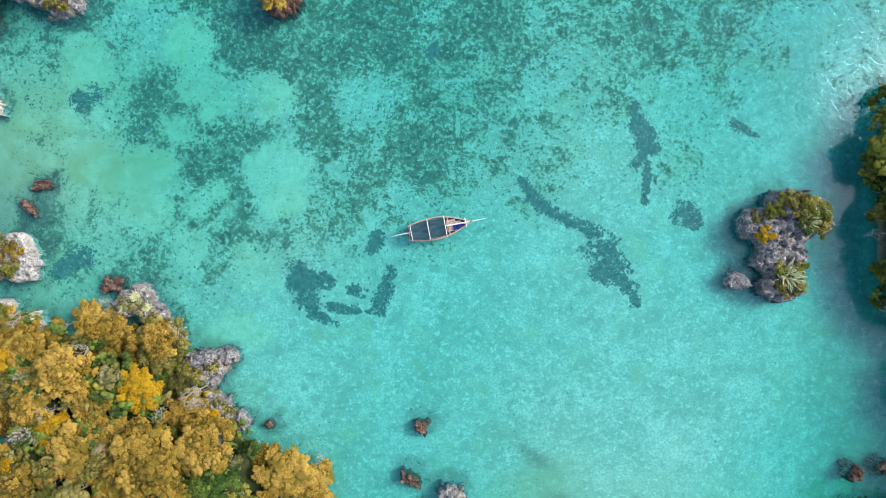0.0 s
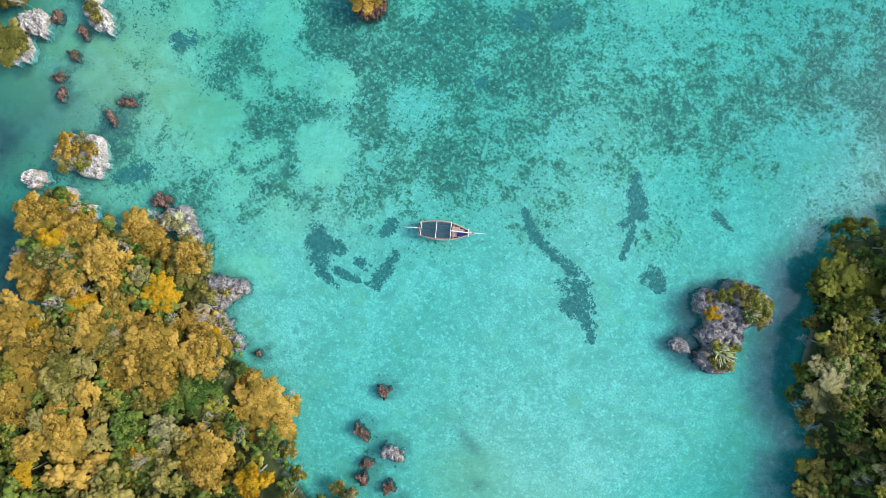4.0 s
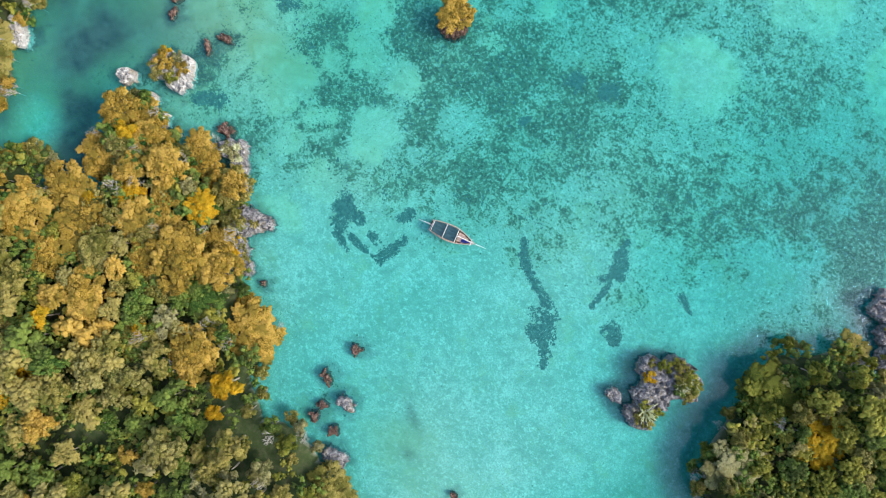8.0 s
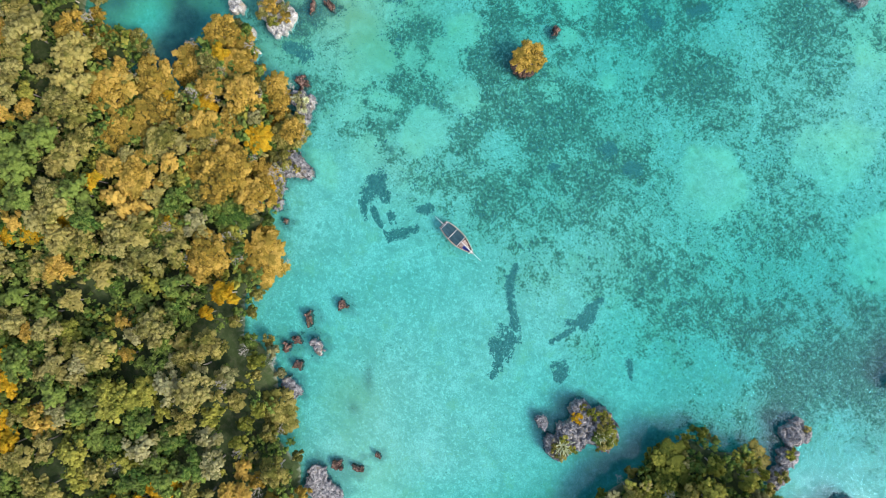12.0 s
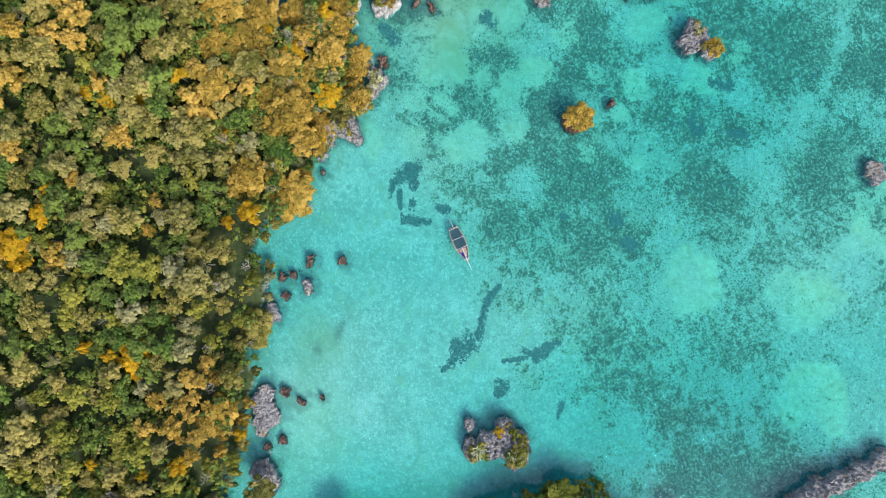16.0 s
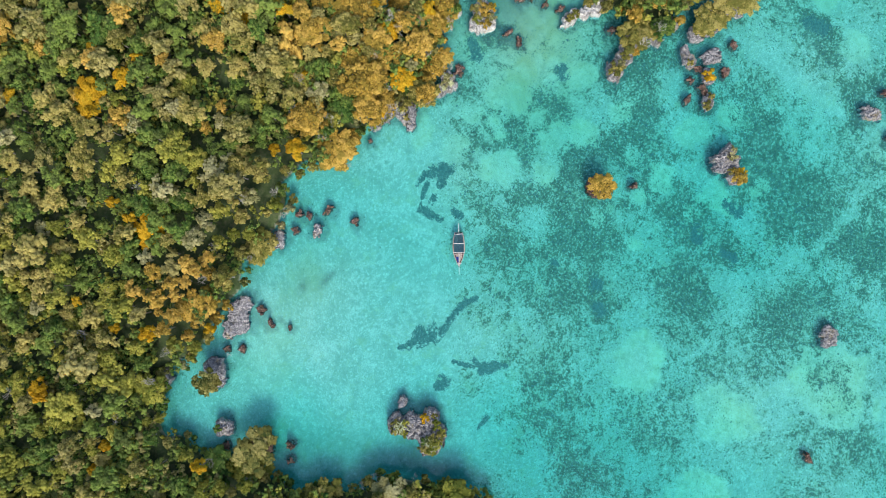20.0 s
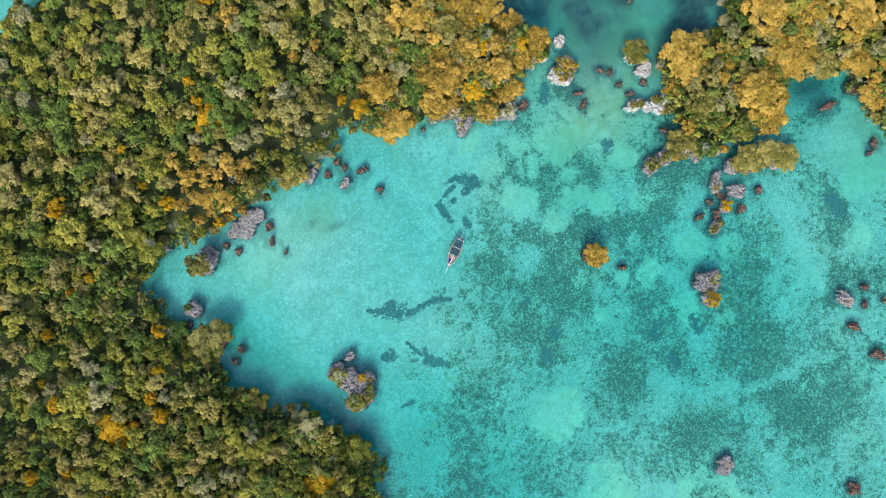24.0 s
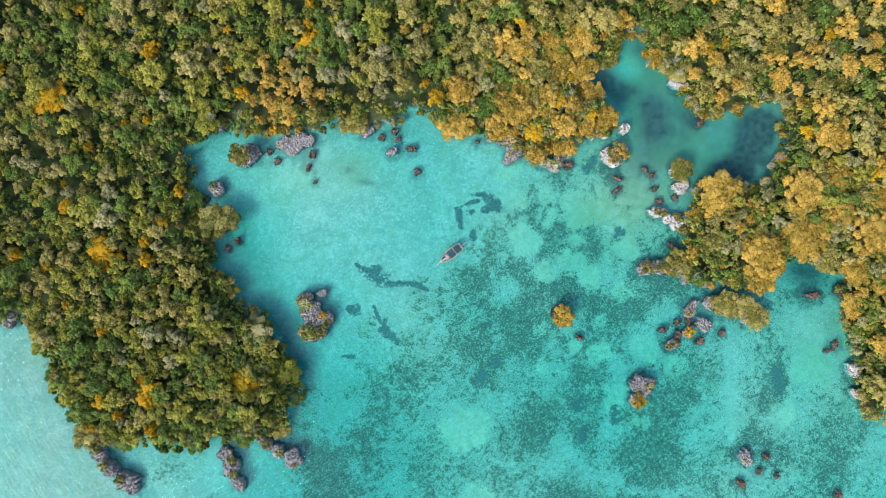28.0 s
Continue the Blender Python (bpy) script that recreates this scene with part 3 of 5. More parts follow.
# ---- rocks ----
def rock_shape(lobes, seed, cell_size, rugged=0.3):
    """One skin over lumps of pitted coral rock, undercut at the waterline: (x, y, rx, ry, turn, height) each."""
    reach = max(max(p[2], p[3]) for p in lobes) * 1.25 + 0.4
    x0, x1 = min(p[0] for p in lobes) - reach, max(p[0] for p in lobes) + reach
    y0, y1 = min(p[1] for p in lobes) - reach, max(p[1] for p in lobes) + reach
    gx, gy = np.meshgrid(np.arange(x0, x1, cell_size), np.arange(y0, y1, cell_size))
    small = min(1.0, max(min(p[2], p[3]) for p in lobes) / 1.3)
    wx = gx + 1.0 * small * fbm2(gx / 1.7 + seed, gy / 1.7, 4, seed) + 0.65 * small * fbm2(gx / 0.55, gy / 0.55 + seed, 3, seed + 5)
    wy = gy + 1.0 * small * fbm2(gx / 1.7, gy / 1.7 + seed, 4, seed + 40) + 0.65 * small * fbm2(gx / 0.55 + seed, gy / 0.55, 3, seed + 45)
    ridged = 1 - 2 * np.abs(fbm2(gx / 0.9 + seed, gy / 0.9, 4, seed + 60))
    pits = smooth(0.22, 0.42, fbm2(gx / 0.5, gy / 0.5 + seed, 3, seed + 70))
    z = np.full(gx.shape, -2.4)
    mx, my = np.zeros(gx.shape), np.zeros(gx.shape)
    for x, y, rx, ry, turn, high in lobes:
        c, d = math.cos(turn), math.sin(turn)
        u, v = ((wx - x) * c + (wy - y) * d) / rx, (-(wx - x) * d + (wy - y) * c) / ry
        q = np.sqrt(u * u + v * v)
        top = high * (0.62 + 0.3 * np.sqrt(np.clip(1 - q * q, 0, 1)) + rugged * 0.8 * (ridged - 0.45)) - rugged * 1.7 * pits * min(1, high / 2)
        h = -2.4 + (top + 2.4) * (1 - smooth(0.90, 1.12, q))
        mx, my = np.where(h > z, x, mx), np.where(h > z, y, my)
        z = np.maximum(z, h)
    pull = 1 - 0.16 * smooth(0.6, -0.2, z)
    px, py = mx + (gx - mx) * pull, my + (gy - my) * pull
    keep = z > -2.35
    n = gx.shape[1]
    i = (np.arange(gx.shape[0] - 1)[:, None] * n + np.arange(n - 1)[None]).ravel()
    quads = np.stack([i, i + 1, i + n + 1, i + n], -1)
    quads = quads[keep.ravel()[quads].any(1)]
    used = np.unique(quads)
    back_to = np.zeros(gx.size, int)
    back_to[used] = np.arange(len(used))
    px, py = np.where(keep, px, gx), np.where(keep, py, gy)
    return np.stack([px.ravel(), py.ravel(), z.ravel()], -1)[used], back_to[quads]




def rock(name, lobes, mat, label, seed, level=4, group="", category="rock", rugged=0.42):
    v, f = rock_shape(lobes, seed, 0.15 if level < 4 else 0.2, rugged)
    at = (lobes[0][0], lobes[0][1], 0)
    ob = new(name, mesh_of(name, v - np.array(at), f, mat, smooth_faces=False))
    ob.location = at
    TOPS.append(v)
    FEET.extend(lobes)
    return tagged(ob, label, category, group)


def top_at(x, y, reach=0.7):
    """The height of the rock or ground under a place."""
    best = float(ground_at(np.array([x]), np.array([y]))[0])
    for v in TOPS:
        if abs(v[0, 0] - x) < 25 and abs(v[0, 1] - y) < 25:
            near = (v[:, 0] - x) ** 2 + (v[:, 1] - y) ** 2 < reach * reach
            if near.any():
                best = max(best, float(np.median(v[near & (v[:, 2] > -0.5), 2])) if (near & (v[:, 2] > -0.5)).any() else best)
    return best


rock("coral_islet", [(44.7, -0.6, 3.6, 3.4, 0.2, 3.0), (41.7, 3.3, 2.9, 2.6, 0, 2.8), (45.9, 6.2, 3.6, 2.3, 0.1, 3.2), (49.1, 4.5, 2.8, 2.8, 0, 3.0), (44.9, -4.9, 2.9, 2.2, 0.3, 2.6), (46.2, 2.8, 2.6, 2.4, 0, 2.9)],
     GREY_ROCK, "jagged grey coral islet undercut by the sea, with shrubs on top", 3, 5, category="islet")
rock("coral_islet", [(-36.4, 66.2, 2.6, 2.3, 0.5, 2.2), (-39.6, 67.8, 2.1, 2.0, 0, 2.4), (-37.2, 69.6, 2.6, 2.3, 0, 2.0), (-33.6, 70.6, 2.4, 2.0, 0, 1.6)], GREY_ROCK,
     "small grey coral islet with golden shrubs on top", 5, 4, category="islet")
rock("coral_islet", [(-24.8, 36.2, 3.3, 3.4, 0, 1.2)], BROWN_ROCK, "low coral islet all covered by a rounded golden bush", 6, 4, category="islet")
rock("coral_islet", [(-62.3, -0.8, 2.7, 3.4, 0.3, 2.2), (-65.5, -1.6, 2.6, 3.0, 0, 2.0), (-61.8, -3.6, 2.0, 1.6, 0, 1.9)], PALE_ROCK,
     "pale limestone islet with dry golden shrubs", 8, 4, category="islet")
rock("coral_islet", [(-67.2, 21.3, 2.6, 1.9, -0.6, 2.0), (-68.8, 22.6, 1.6, 1.4, 0, 1.8)], PALE_ROCK, "pale limestone islet with a few dry shrubs", 9, 4, category="islet")
rock("coral_islet", [(-77.0, 17.8, 1.4, 2.3, 0.4, 2.0)], PALE_ROCK, "small pale limestone stack beside a golden tree", 10, 4, category="islet")
rock("coral_islet", [(-56.0, 35.4, 3.2, 2.6, 0.4, 1.8), (-60.4, 37.2, 3.0, 2.2, 0.2, 1.8), (-64.3, 38.8, 2.5, 2.2, 0, 2.0)], GREY_ROCK,
     "ragged grey coral islet under golden shrubs", 12, 4, category="islet")
rock("coral_islet", [(-73.4, 58.4, 4.6, 3.4, -0.4, 1.6), (-78.5, 63.5, 3.6, 4.0, 0, 1.6), (-69.2, 54.5, 2.8, 2.2, 0, 1.8)], GREY_ROCK,
     "grey coral islet covered by golden trees", 13, 4, category="islet")
rock("coral_islet", [(-62.4, 53.7, 3.6, 1.8, 0.5, 1.5)], GREY_ROCK, "long grey coral rock standing out of the shallows", 14, 4, category="islet")
rock("coral_islet", [(-63.8, 59.9, 2.3, 2.7, 0.2, 1.7), (-58.6, 59.6, 2.6, 1.6, 0.4, 1.2)], GREY_ROCK, "grey coral rocks with an orange shrub", 15, 4, category="islet")
rock("coral_islet", [(-52.0, 60.9, 3.0, 1.6, -0.3, 1.4)], GREY_ROCK, "low grey coral islet with yellowish shrubs", 16, 4, category="islet")
rock("coral_islet", [(39.5, -54.0, 3.4, 3.0, 0, 2.0), (42.4, -52.6, 2.4, 2.0, 0, 1.6)], GREY_ROCK, "grey coral islet with one olive tree", 17, 4, category="islet")
rock("coral_islet", [(53.8, -48.6, 2.5, 2.7, 0, 2.0)], GREY_ROCK, "small grey coral stack close to the forest edge", 18, 4, category="islet")
rock("coral_islet", [(57.0, -38.3, 3.6, 3.4, 0, 1.0)], BROWN_ROCK, "low coral base under one olive tree", 19, 3, category="islet")
rock("coral_islet", [(-79.4, 12.8, 3.0, 2.6, 0, 1.0), (-78.5, 17.4, 2.4, 1.9, 0, 1.7)], PALE_ROCK, "pale coral base under one golden tree", 20, 4, category="islet")
rock("coral_islet", [(-73.0, 28.6, 2.2, 1.8, 0, 2.2), (-75.2, 27.0, 1.8, 1.6, 0, 2.0)], PALE_ROCK, "little pale coral islet with a dry shrub", 22, 3, category="islet")
rock("coral_ridge", [(73.7, 60.8, 2.6, 2.0, 1.6, 2.2), (72.8, 65.2, 3.6, 2.5, 1.7, 2.8), (71.4, 70.4, 3.9, 2.7, 1.8, 2.9), (70.6, 75.6, 3.8, 2.6, 1.7, 2.8), (69.4, 81.0, 3.8, 2.5, 1.8, 2.6), (68.0, 86.5, 3.4, 2.4, 1.8, 2.4)],
     GREY_ROCK, "long jagged grey coral ridge at the open water", 23, 5, category="rock", rugged=0.36)
rock("coral_point", [(70.6, 36.8, 2.9, 2.4, 0.9, 2.2), (73.6, 33.2, 2.2, 2.4, 0.4, 2.0), (75.4, 29.2, 2.0, 2.6, 0.4, 2.0), (68.9, 38.6, 1.3, 1.5, 0, 1.5)], GREY_ROCK, "ragged grey coral point below the forest", 24, 5)
rock("coral_point", [(89.0, 36.2, 1.6, 3.0, 0.2, 2.2), (87.8, 30.6, 2.7, 2.8, 0, 2.2), (88.2, 26.2, 2.6, 2.2, 0, 2.0), (90.4, 31.6, 1.2, 1.6, 0, 1.6)], GREY_ROCK, "narrow grey coral point with scrub", 25, 5)
rock("coral_point", [(122.0, 4.0, 1.9, 2.8, 0.1, 2.4), (122.2, 9.0, 2.1, 3.2, 0, 2.4), (121.2, 14.4, 2.4, 3.2, 0.2, 2.4), (118.8, 19.6, 3.0, 2.8, 0.4, 2.4), (117.8, 23.4, 2.2, 1.8, 0, 1.9), (116.2, 20.6, 1.3, 1.6, 0, 1.5)], GREY_ROCK,
     "dark grey coral point with a bushy top", 26, 5)
rock("coral_shelf", [(25.3, -50.4, 5.0, 3.2, 0.4, 1.0), (21.6, -49.4, 2.6, 2.2, 0, 0.8), (29.0, -52.2, 2.4, 2.0, 0, 1.2)], GREY_ROCK, "pitted grey coral shelf below overhanging trees", 27, 5, rugged=0.4)
rock("shore_rock", [(-45.2, -6.9, 2.6, 2.2, 0.5, 2.4), (-42.4, -9.4, 1.9, 2.4, 0.4, 2.2), (-40.6, -12.4, 2.2, 2.2, 0, 1.4)], GREY_ROCK, "grey coral rock with pale succulents at the forest edge", 28, 4)
rock("shore_rock", [(-35.2, -16.8, 3.4, 2.6, 0.5, 2.6), (-32.8, -15.2, 1.8, 1.8, 0, 2.2), (-37.6, -17.6, 1.8, 1.6, 0, 2.0)], GREY_ROCK, "grey coral rock with dry scrub at the forest edge", 29, 4)
rock("shore_rock", [(-34.4, -22.2, 2.8, 2.2, 0.2, 2.6), (-31.0, -24.4, 1.8, 1.8, 0, 2.4)], GREY_ROCK, "grey coral rock under a golden shrub", 30, 4)
rock("shore_rock", [(-70.4, -7.2, 1.9, 1.6, 0.2, 2.4)], PALE_ROCK, "pale coral rock at the tip of the headland", 31, 4)
rock("shore_rock", [(-64.2, -8.2, 1.4, 1.3, 0.2, 2.2)], PALE_ROCK, "pale coral rock at the forest edge", 32, 3)
rock("shore_rock", [(-59.7, -10.6, 1.3, 1.9, 0.2, 2.2)], PALE_ROCK, "pale coral rock at the forest edge", 33, 3)
rock("shore_rock", [(-92.9, -12.4, 1.9, 3.0, 0.5, 2.4)], PALE_ROCK, "tall pale rock at the edge of the pond", 34, 4)
rock("shore_rock", [(43.5, -66.5, 2.2, 2.2, 0, 2.6)], GREY_ROCK, "grey coral rock among the trees", 35, 4)
rock("shore_rock", [(-69.6, 24.6, 1.8, 1.6, 0, 2.2), (-70.6, 27.4, 1.6, 1.8, 0, 2.0)], PALE_ROCK, "pale coral rock below golden trees", 36, 4)
rock("shore_rock", [(-66.2, 44.6, 2.2, 2.0, 0.4, 1.8), (-70.4, 48.4, 2.0, 1.6, 0.3, 1.8)], GREY_ROCK, "grey coral rock below golden trees", 37, 4)
rock("shore_rock", [(-100.4, 95.4, 1.8, 3.0, 0.3, 1.8), (-97.6, 102, 1.6, 2.4, 0.3, 1.8)], PALE_ROCK, "pale coral rock below dry trees", 38, 4)
rock("shore_rock", [(122.6, -34.4, 2.4, 3.4, 0.2, 1.8), (129.0, -41.0, 3.0, 2.2, 0.6, 1.8)], GREY_ROCK, "dark rock on the seaward shore", 39, 4)

BROWN_STONES = [(0.3, -40.0, 1.1, 1.1, 0), (-4.2, -39.8, 1.5, 1.0, 0.3), (-4.2, -37.1, 1.1, 0.9, 0), (-6.4, -32.4, 0.8, 1.9, 0.9), (-4.7, -24.9, 1.5, 1.1, 0),
                (34.3, -52.1, 1.1, 1.1, 0), (33.2, -48.2, 1.1, 0.9, 0), (22.4, -45.1, 1.3, 1.1, 0), (25.5, -41.8, 1.7, 0.8, 0.6), (25.7, -36.7, 0.8, 0.6, 0),
                (58.7, -47.5, 1.4, 1.1, 0), (56.0, -31.1, 1.1, 1.1, 0), (59.8, -30.6, 1.1, 0.9, 0), (-48.9, -5.0, 1.8, 1.5, 0), (-61.1, 5.8, 1.7, 0.6, 2.2)]
FLAT_STONES = [(-59.3, 9.3, 1.8, 0.8, 0.1), (-70.4, 7.7, 0.6, 1.5, 0.2), (-71.7, 10.3, 1.3, 0.7, 0.6), (-70.2, 14.4, 1.5, 0.7, 2.6), (-70.0, 18.4, 1.6, 0.7, 2.4),
               (-74.8, 20.0, 1.2, 1.0, 0), (-66.7, 33.0, 1.2, 2.2, 0.3), (-60.2, 57.0, 0.9, 1.7, 0.3), (-51.7, 55.7, 1.8, 0.8, 2.7), (-57.0, 55.6, 1.4, 1.2, 0.6), (-55.2, 59.0, 1.8, 1.2, 1.0), (-68.2, 65.2, 1.6, 0.8, 0.4), (-60.5, 64.2, 1.8, 0.9, 0.2)]
FAR_STONES = [(-100, 68, 3.4, 1.1, 2.6), (-108.9, 70.9, 2.4, 2.4, 0), (-98.9, 85.4, 2.0, 1.0, 0.4), (-95.7, 85.8, 0.9, 0.7, 0), (-62.5, 106, 0.9, 1.1, 0), (-58.1, 109.2, 1.3, 0.7, 0.5),
              (-62.6, 113.4, 1.1, 0.7, 0.5), (-51.1, 110, 1.1, 2.0, 0.2), (-77.1, 127.4, 1.4, 1.1, 0), (-93.5, 2.2, 1.6, 0.9, 0.4), (-26.6, 45.2, 1.1, 1.1, 0), (35.2, 101.2, 1.7, 1.0, 0.6),
              (-12.5, 135.7, 2.2, 2.2, 0), (-48.4, 120.5, 1.8, 2.4, 0), (-26.5, -25, 0.7, 0.9, 0)]
for k, (x, y, a, b, turn) in enumerate(BROWN_STONES + FLAT_STONES + FAR_STONES):
    c, d = math.cos(turn + 0.7 * k), math.sin(turn + 0.7 * k)
    lumps = [(x, y, 1.1 * a, 1.1 * b, turn, -0.5), (x, y, 0.62 * a, 0.6 * b, turn, 0.6 + 0.2 * (k % 3))]
    for j in range(4):
        w = 1.57 * j + 0.9 * k
        u, v = 0.62 * a * math.cos(w), 0.62 * b * math.sin(w)
        lumps.append((x + u * math.cos(turn) - v * math.sin(turn), y + u * math.sin(turn) + v * math.cos(turn), (0.34 + 0.07 * ((j + k) % 3)) * a, (0.34 + 0.07 * ((2 * j + k) % 3)) * b, turn, 0.35 + 0.17 * ((j * 2 + k) % 4)))
    rock("coral_rock", lumps, BROWN_ROCK, "low brown coral rock breaking the clear shallow water", 50 + k, 3, "brown rocks in the shallows", rugged=0.5)
GREY_STONES = [(3.0, -43.6, 2.7, 1.4, 0.5), (-0.7, -34.1, 2.0, 1.6, 0.2), (-56.3, 103.6, 1.5, 3.3, -0.47), (3.1, 101.5, 2.9, 2.3, 0.4), (39.0, -4.3, 1.8, 1.6, 0.3)]
for k, (x, y, a, b, turn) in enumerate(GREY_STONES):
    rock("coral_rock", [(x, y, a, b, turn, 1.3), (x + 0.5 * a, y - 0.3 * b, 0.6 * a, 0.6 * b, turn, 1.5)], GREY_ROCK, "rugged grey coral rock standing out of the lagoon", 120 + k, 4, "grey rocks in the lagoon", rugged=0.38)


# ---- the seabed, with weed and painted shade round the feet of the rocks ----
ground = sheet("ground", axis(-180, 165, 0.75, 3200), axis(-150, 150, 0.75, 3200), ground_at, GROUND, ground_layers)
tagged(ground, "pale sandy seabed mottled with weed, rising to dark soil", "ground", kind="structure")


# ---- seagrass ----
def tufts(gen, px, py, sizes):
    """Flat ragged tufts at the given places on the seabed: vertices and triangles."""
    n, k = len(px), 6
    ang = np.arange(k) * 2 * math.pi / k + gen.uniform(0, 6.28, (n, 1))
    far = sizes[:, None] * gen.uniform(0.25, 1.7, (n, k))
    rx, ry = px[:, None] + far * np.cos(ang), py[:, None] + far * np.sin(ang)
    ring = np.stack([rx, ry, ground_at(rx, ry) + 0.03], -1)
    mid = np.stack([px, py, ground_at(px, py) + 0.05 + 0.05 * sizes], -1)[:, None]
    v = np.concatenate([mid, ring], 1).reshape(-1, 3)
    j = np.arange(k)
    f = np.stack([np.zeros(k, int), 1 + j, 1 + (j + 1) % k], -1)[None] + (np.arange(n) * (k + 1))[:, None, None]
    return v, f.reshape(-1, 3)


def seagrass(strokes, seed):
    """A bed of tufts along thick strokes (x, y, half width), thinning out towards a ragged rim with bald holes."""
    gen = np.random.default_rng(seed)
    knots = np.array(strokes, float)
    lo, hi = (knots[:, :2] - 2 * knots[:, 2:]).min(0), (knots[:, :2] + 2 * knots[:, 2:]).max(0)
    n = int(85 * (hi - lo).prod()) + 200
    px, py = gen.uniform(lo[0], hi[0], n), gen.uniform(lo[1], hi[1], n)
    q = np.full(n, 9.0)
    for (ax, ay, aw), (bx, by, bw) in zip(knots, np.concatenate([knots[1:], knots[-1:]])):
        ex, ey = bx - ax, by - ay
        t = np.clip(((px - ax) * ex + (py - ay) * ey) / (ex * ex + ey * ey + 1e-9), 0, 1)
        q = np.minimum(q, np.hypot(px - ax - t * ex, py - ay - t * ey) / (aw + t * (bw - aw)))
    q = q + 0.55 * fbm2(px / 1.5 + seed, py / 1.5, 3, seed) + 0.3 * fbm2(px / 0.5, py / 0.5 + seed, 2, seed + 3)
    q = q + 0.9 * smooth(0.22, 0.4, fbm2(px / 1.1, py / 1.1 + seed, 2, seed + 7))
    keep = q < 0.50 + 0.75 * gen.random(n) ** 1.4
    px, py = px[keep], py[keep]
    x, y = knots[:, :2].mean(0)
    vs, f = tufts(gen, px, py, gen.uniform(0.06, 0.17, len(px)))
    ob = new("seagrass_bed", mesh_of("seagrass_bed", vs - np.array((x, y, 0)), f, SEAGRASS))
    ob.location = (x, y, 0)
    return tagged(ob, "dark seagrass bed with a ragged rim on pale sand", "seagrass", "seagrass beds", "stuff")


BEDS = [[(-22.7, -3.8, 2.0), (-21.2, -7.2, 1.9)], [(-22.5, -4.4, 1.8), (-18.4, -4.6, 1.1)], [(-20.4, -9.0, 1.0), (-17.4, -10.9, 0.6)], [(-14.8, -5.8, 0.9), (-13.6, -6.1, 0.9)],
        [(-18.2, -8.2, 0.7), (-15.6, -8.6, 0.8), (-12.7, -8.8, 0.6), (-10.4, -9.0, 0.6)], [(-11.1, -8.2, 0.8), (-10.4, -6.2, 1.2), (-9.3, -2.9, 0.7)],
        [(9.3, 10.2, 0.5), (11.2, 7.5, 1.1), (13.6, 5.5, 0.9), (16.4, 4.1, 0.8), (19.2, 3.0, 0.9), (20.9, 0.4, 2.4), (22.4, -2.2, 2.6)], [(20.3, -3.3, 1.0), (23.4, -3.9, 0.9), (25.2, -5.8, 1.1), (25.7, -7.6, 0.7)],
        [(25.6, 20.9, 0.6), (26.2, 17.9, 1.2), (27.3, 15.1, 1.7), (28.4, 14.6, 1.1)], [(27.4, 14.4, 1.0), (25.7, 12.2, 0.8)], [(27.4, 12.4, 0.5), (27.3, 9.9, 0.6), (27.0, 6.8, 0.5)]]
MORE_BEDS = [[(32.6, 5.4, 1.6), (34.5, 3.7, 1.0)], [(-12.1, 0.2, 0.9), (-11.2, 2.0, 1.1)], [(40.2, 18, 0.8), (43.2, 16.3, 0.4)], [(6.2, 41.9, 1.7), (7.2, 42.6, 1.4)], [(0.2, 40.9, 1.6), (1.2, 40.4, 1.3)],
             [(-3.6, 27.6, 0.8), (-3.2, 28.9, 0.9)], [(-58, -3.2, 1.2), (-54, -1.2, 1.6)], [(-18.2, 64.0, 1.4), (-16.2, 64.6, 1.4)], [(-26.6, 71.2, 1.2), (-24.8, 74.2, 1.6)], [(-78.4, 84.2, 1.8), (-77, 88, 2.2)],
             [(-13.6, 72, 1.0), (-12.8, 75, 1.2)], [(-54.6, 21.4, 1.5), (-53, 22.6, 1.3)]]
for k, strokes in enumerate(BEDS + MORE_BEDS):
    seagrass(strokes, 200 + k)
gen = np.random.default_rng(9)
wx, wy = gen.uniform(-110, 110, 90000), gen.uniform(-40, 140, 90000)
thick = ground_layers(wx, wy, np.zeros(90000))["weed"] - 0.5 + 1.3 * fbm2(wx / 2.4, wy / 2.4, 4, 95) + 0.5 * fbm2(wx / 9, wy / 9, 3, 96)
keep = (thick > 0.30) & (inside(wx, wy) < -2)
wx, wy = wx[keep][:9000], wy[keep][:9000]
v, f = tufts(gen, wx, wy, gen.uniform(0.06, 0.24, len(wx)))
tagged(new("seaweed", mesh_of("seaweed", v, f, SEAGRASS)), "scattered dark tufts of weed on the sandy seabed", "seaweed", kind="stuff")


# ---- plants ----
def cap_of(level, low):
    """A ball without its underside: vertices and triangles."""
    v, f = BALL[level]
    f = f[v[f].mean(1)[:, 2] > low]
    used = np.unique(f)
    back_to = np.zeros(len(v), int)
    back_to[used] = np.arange(len(used))
    return v[used], back_to[f]


CAP = cap_of(1, -0.45)


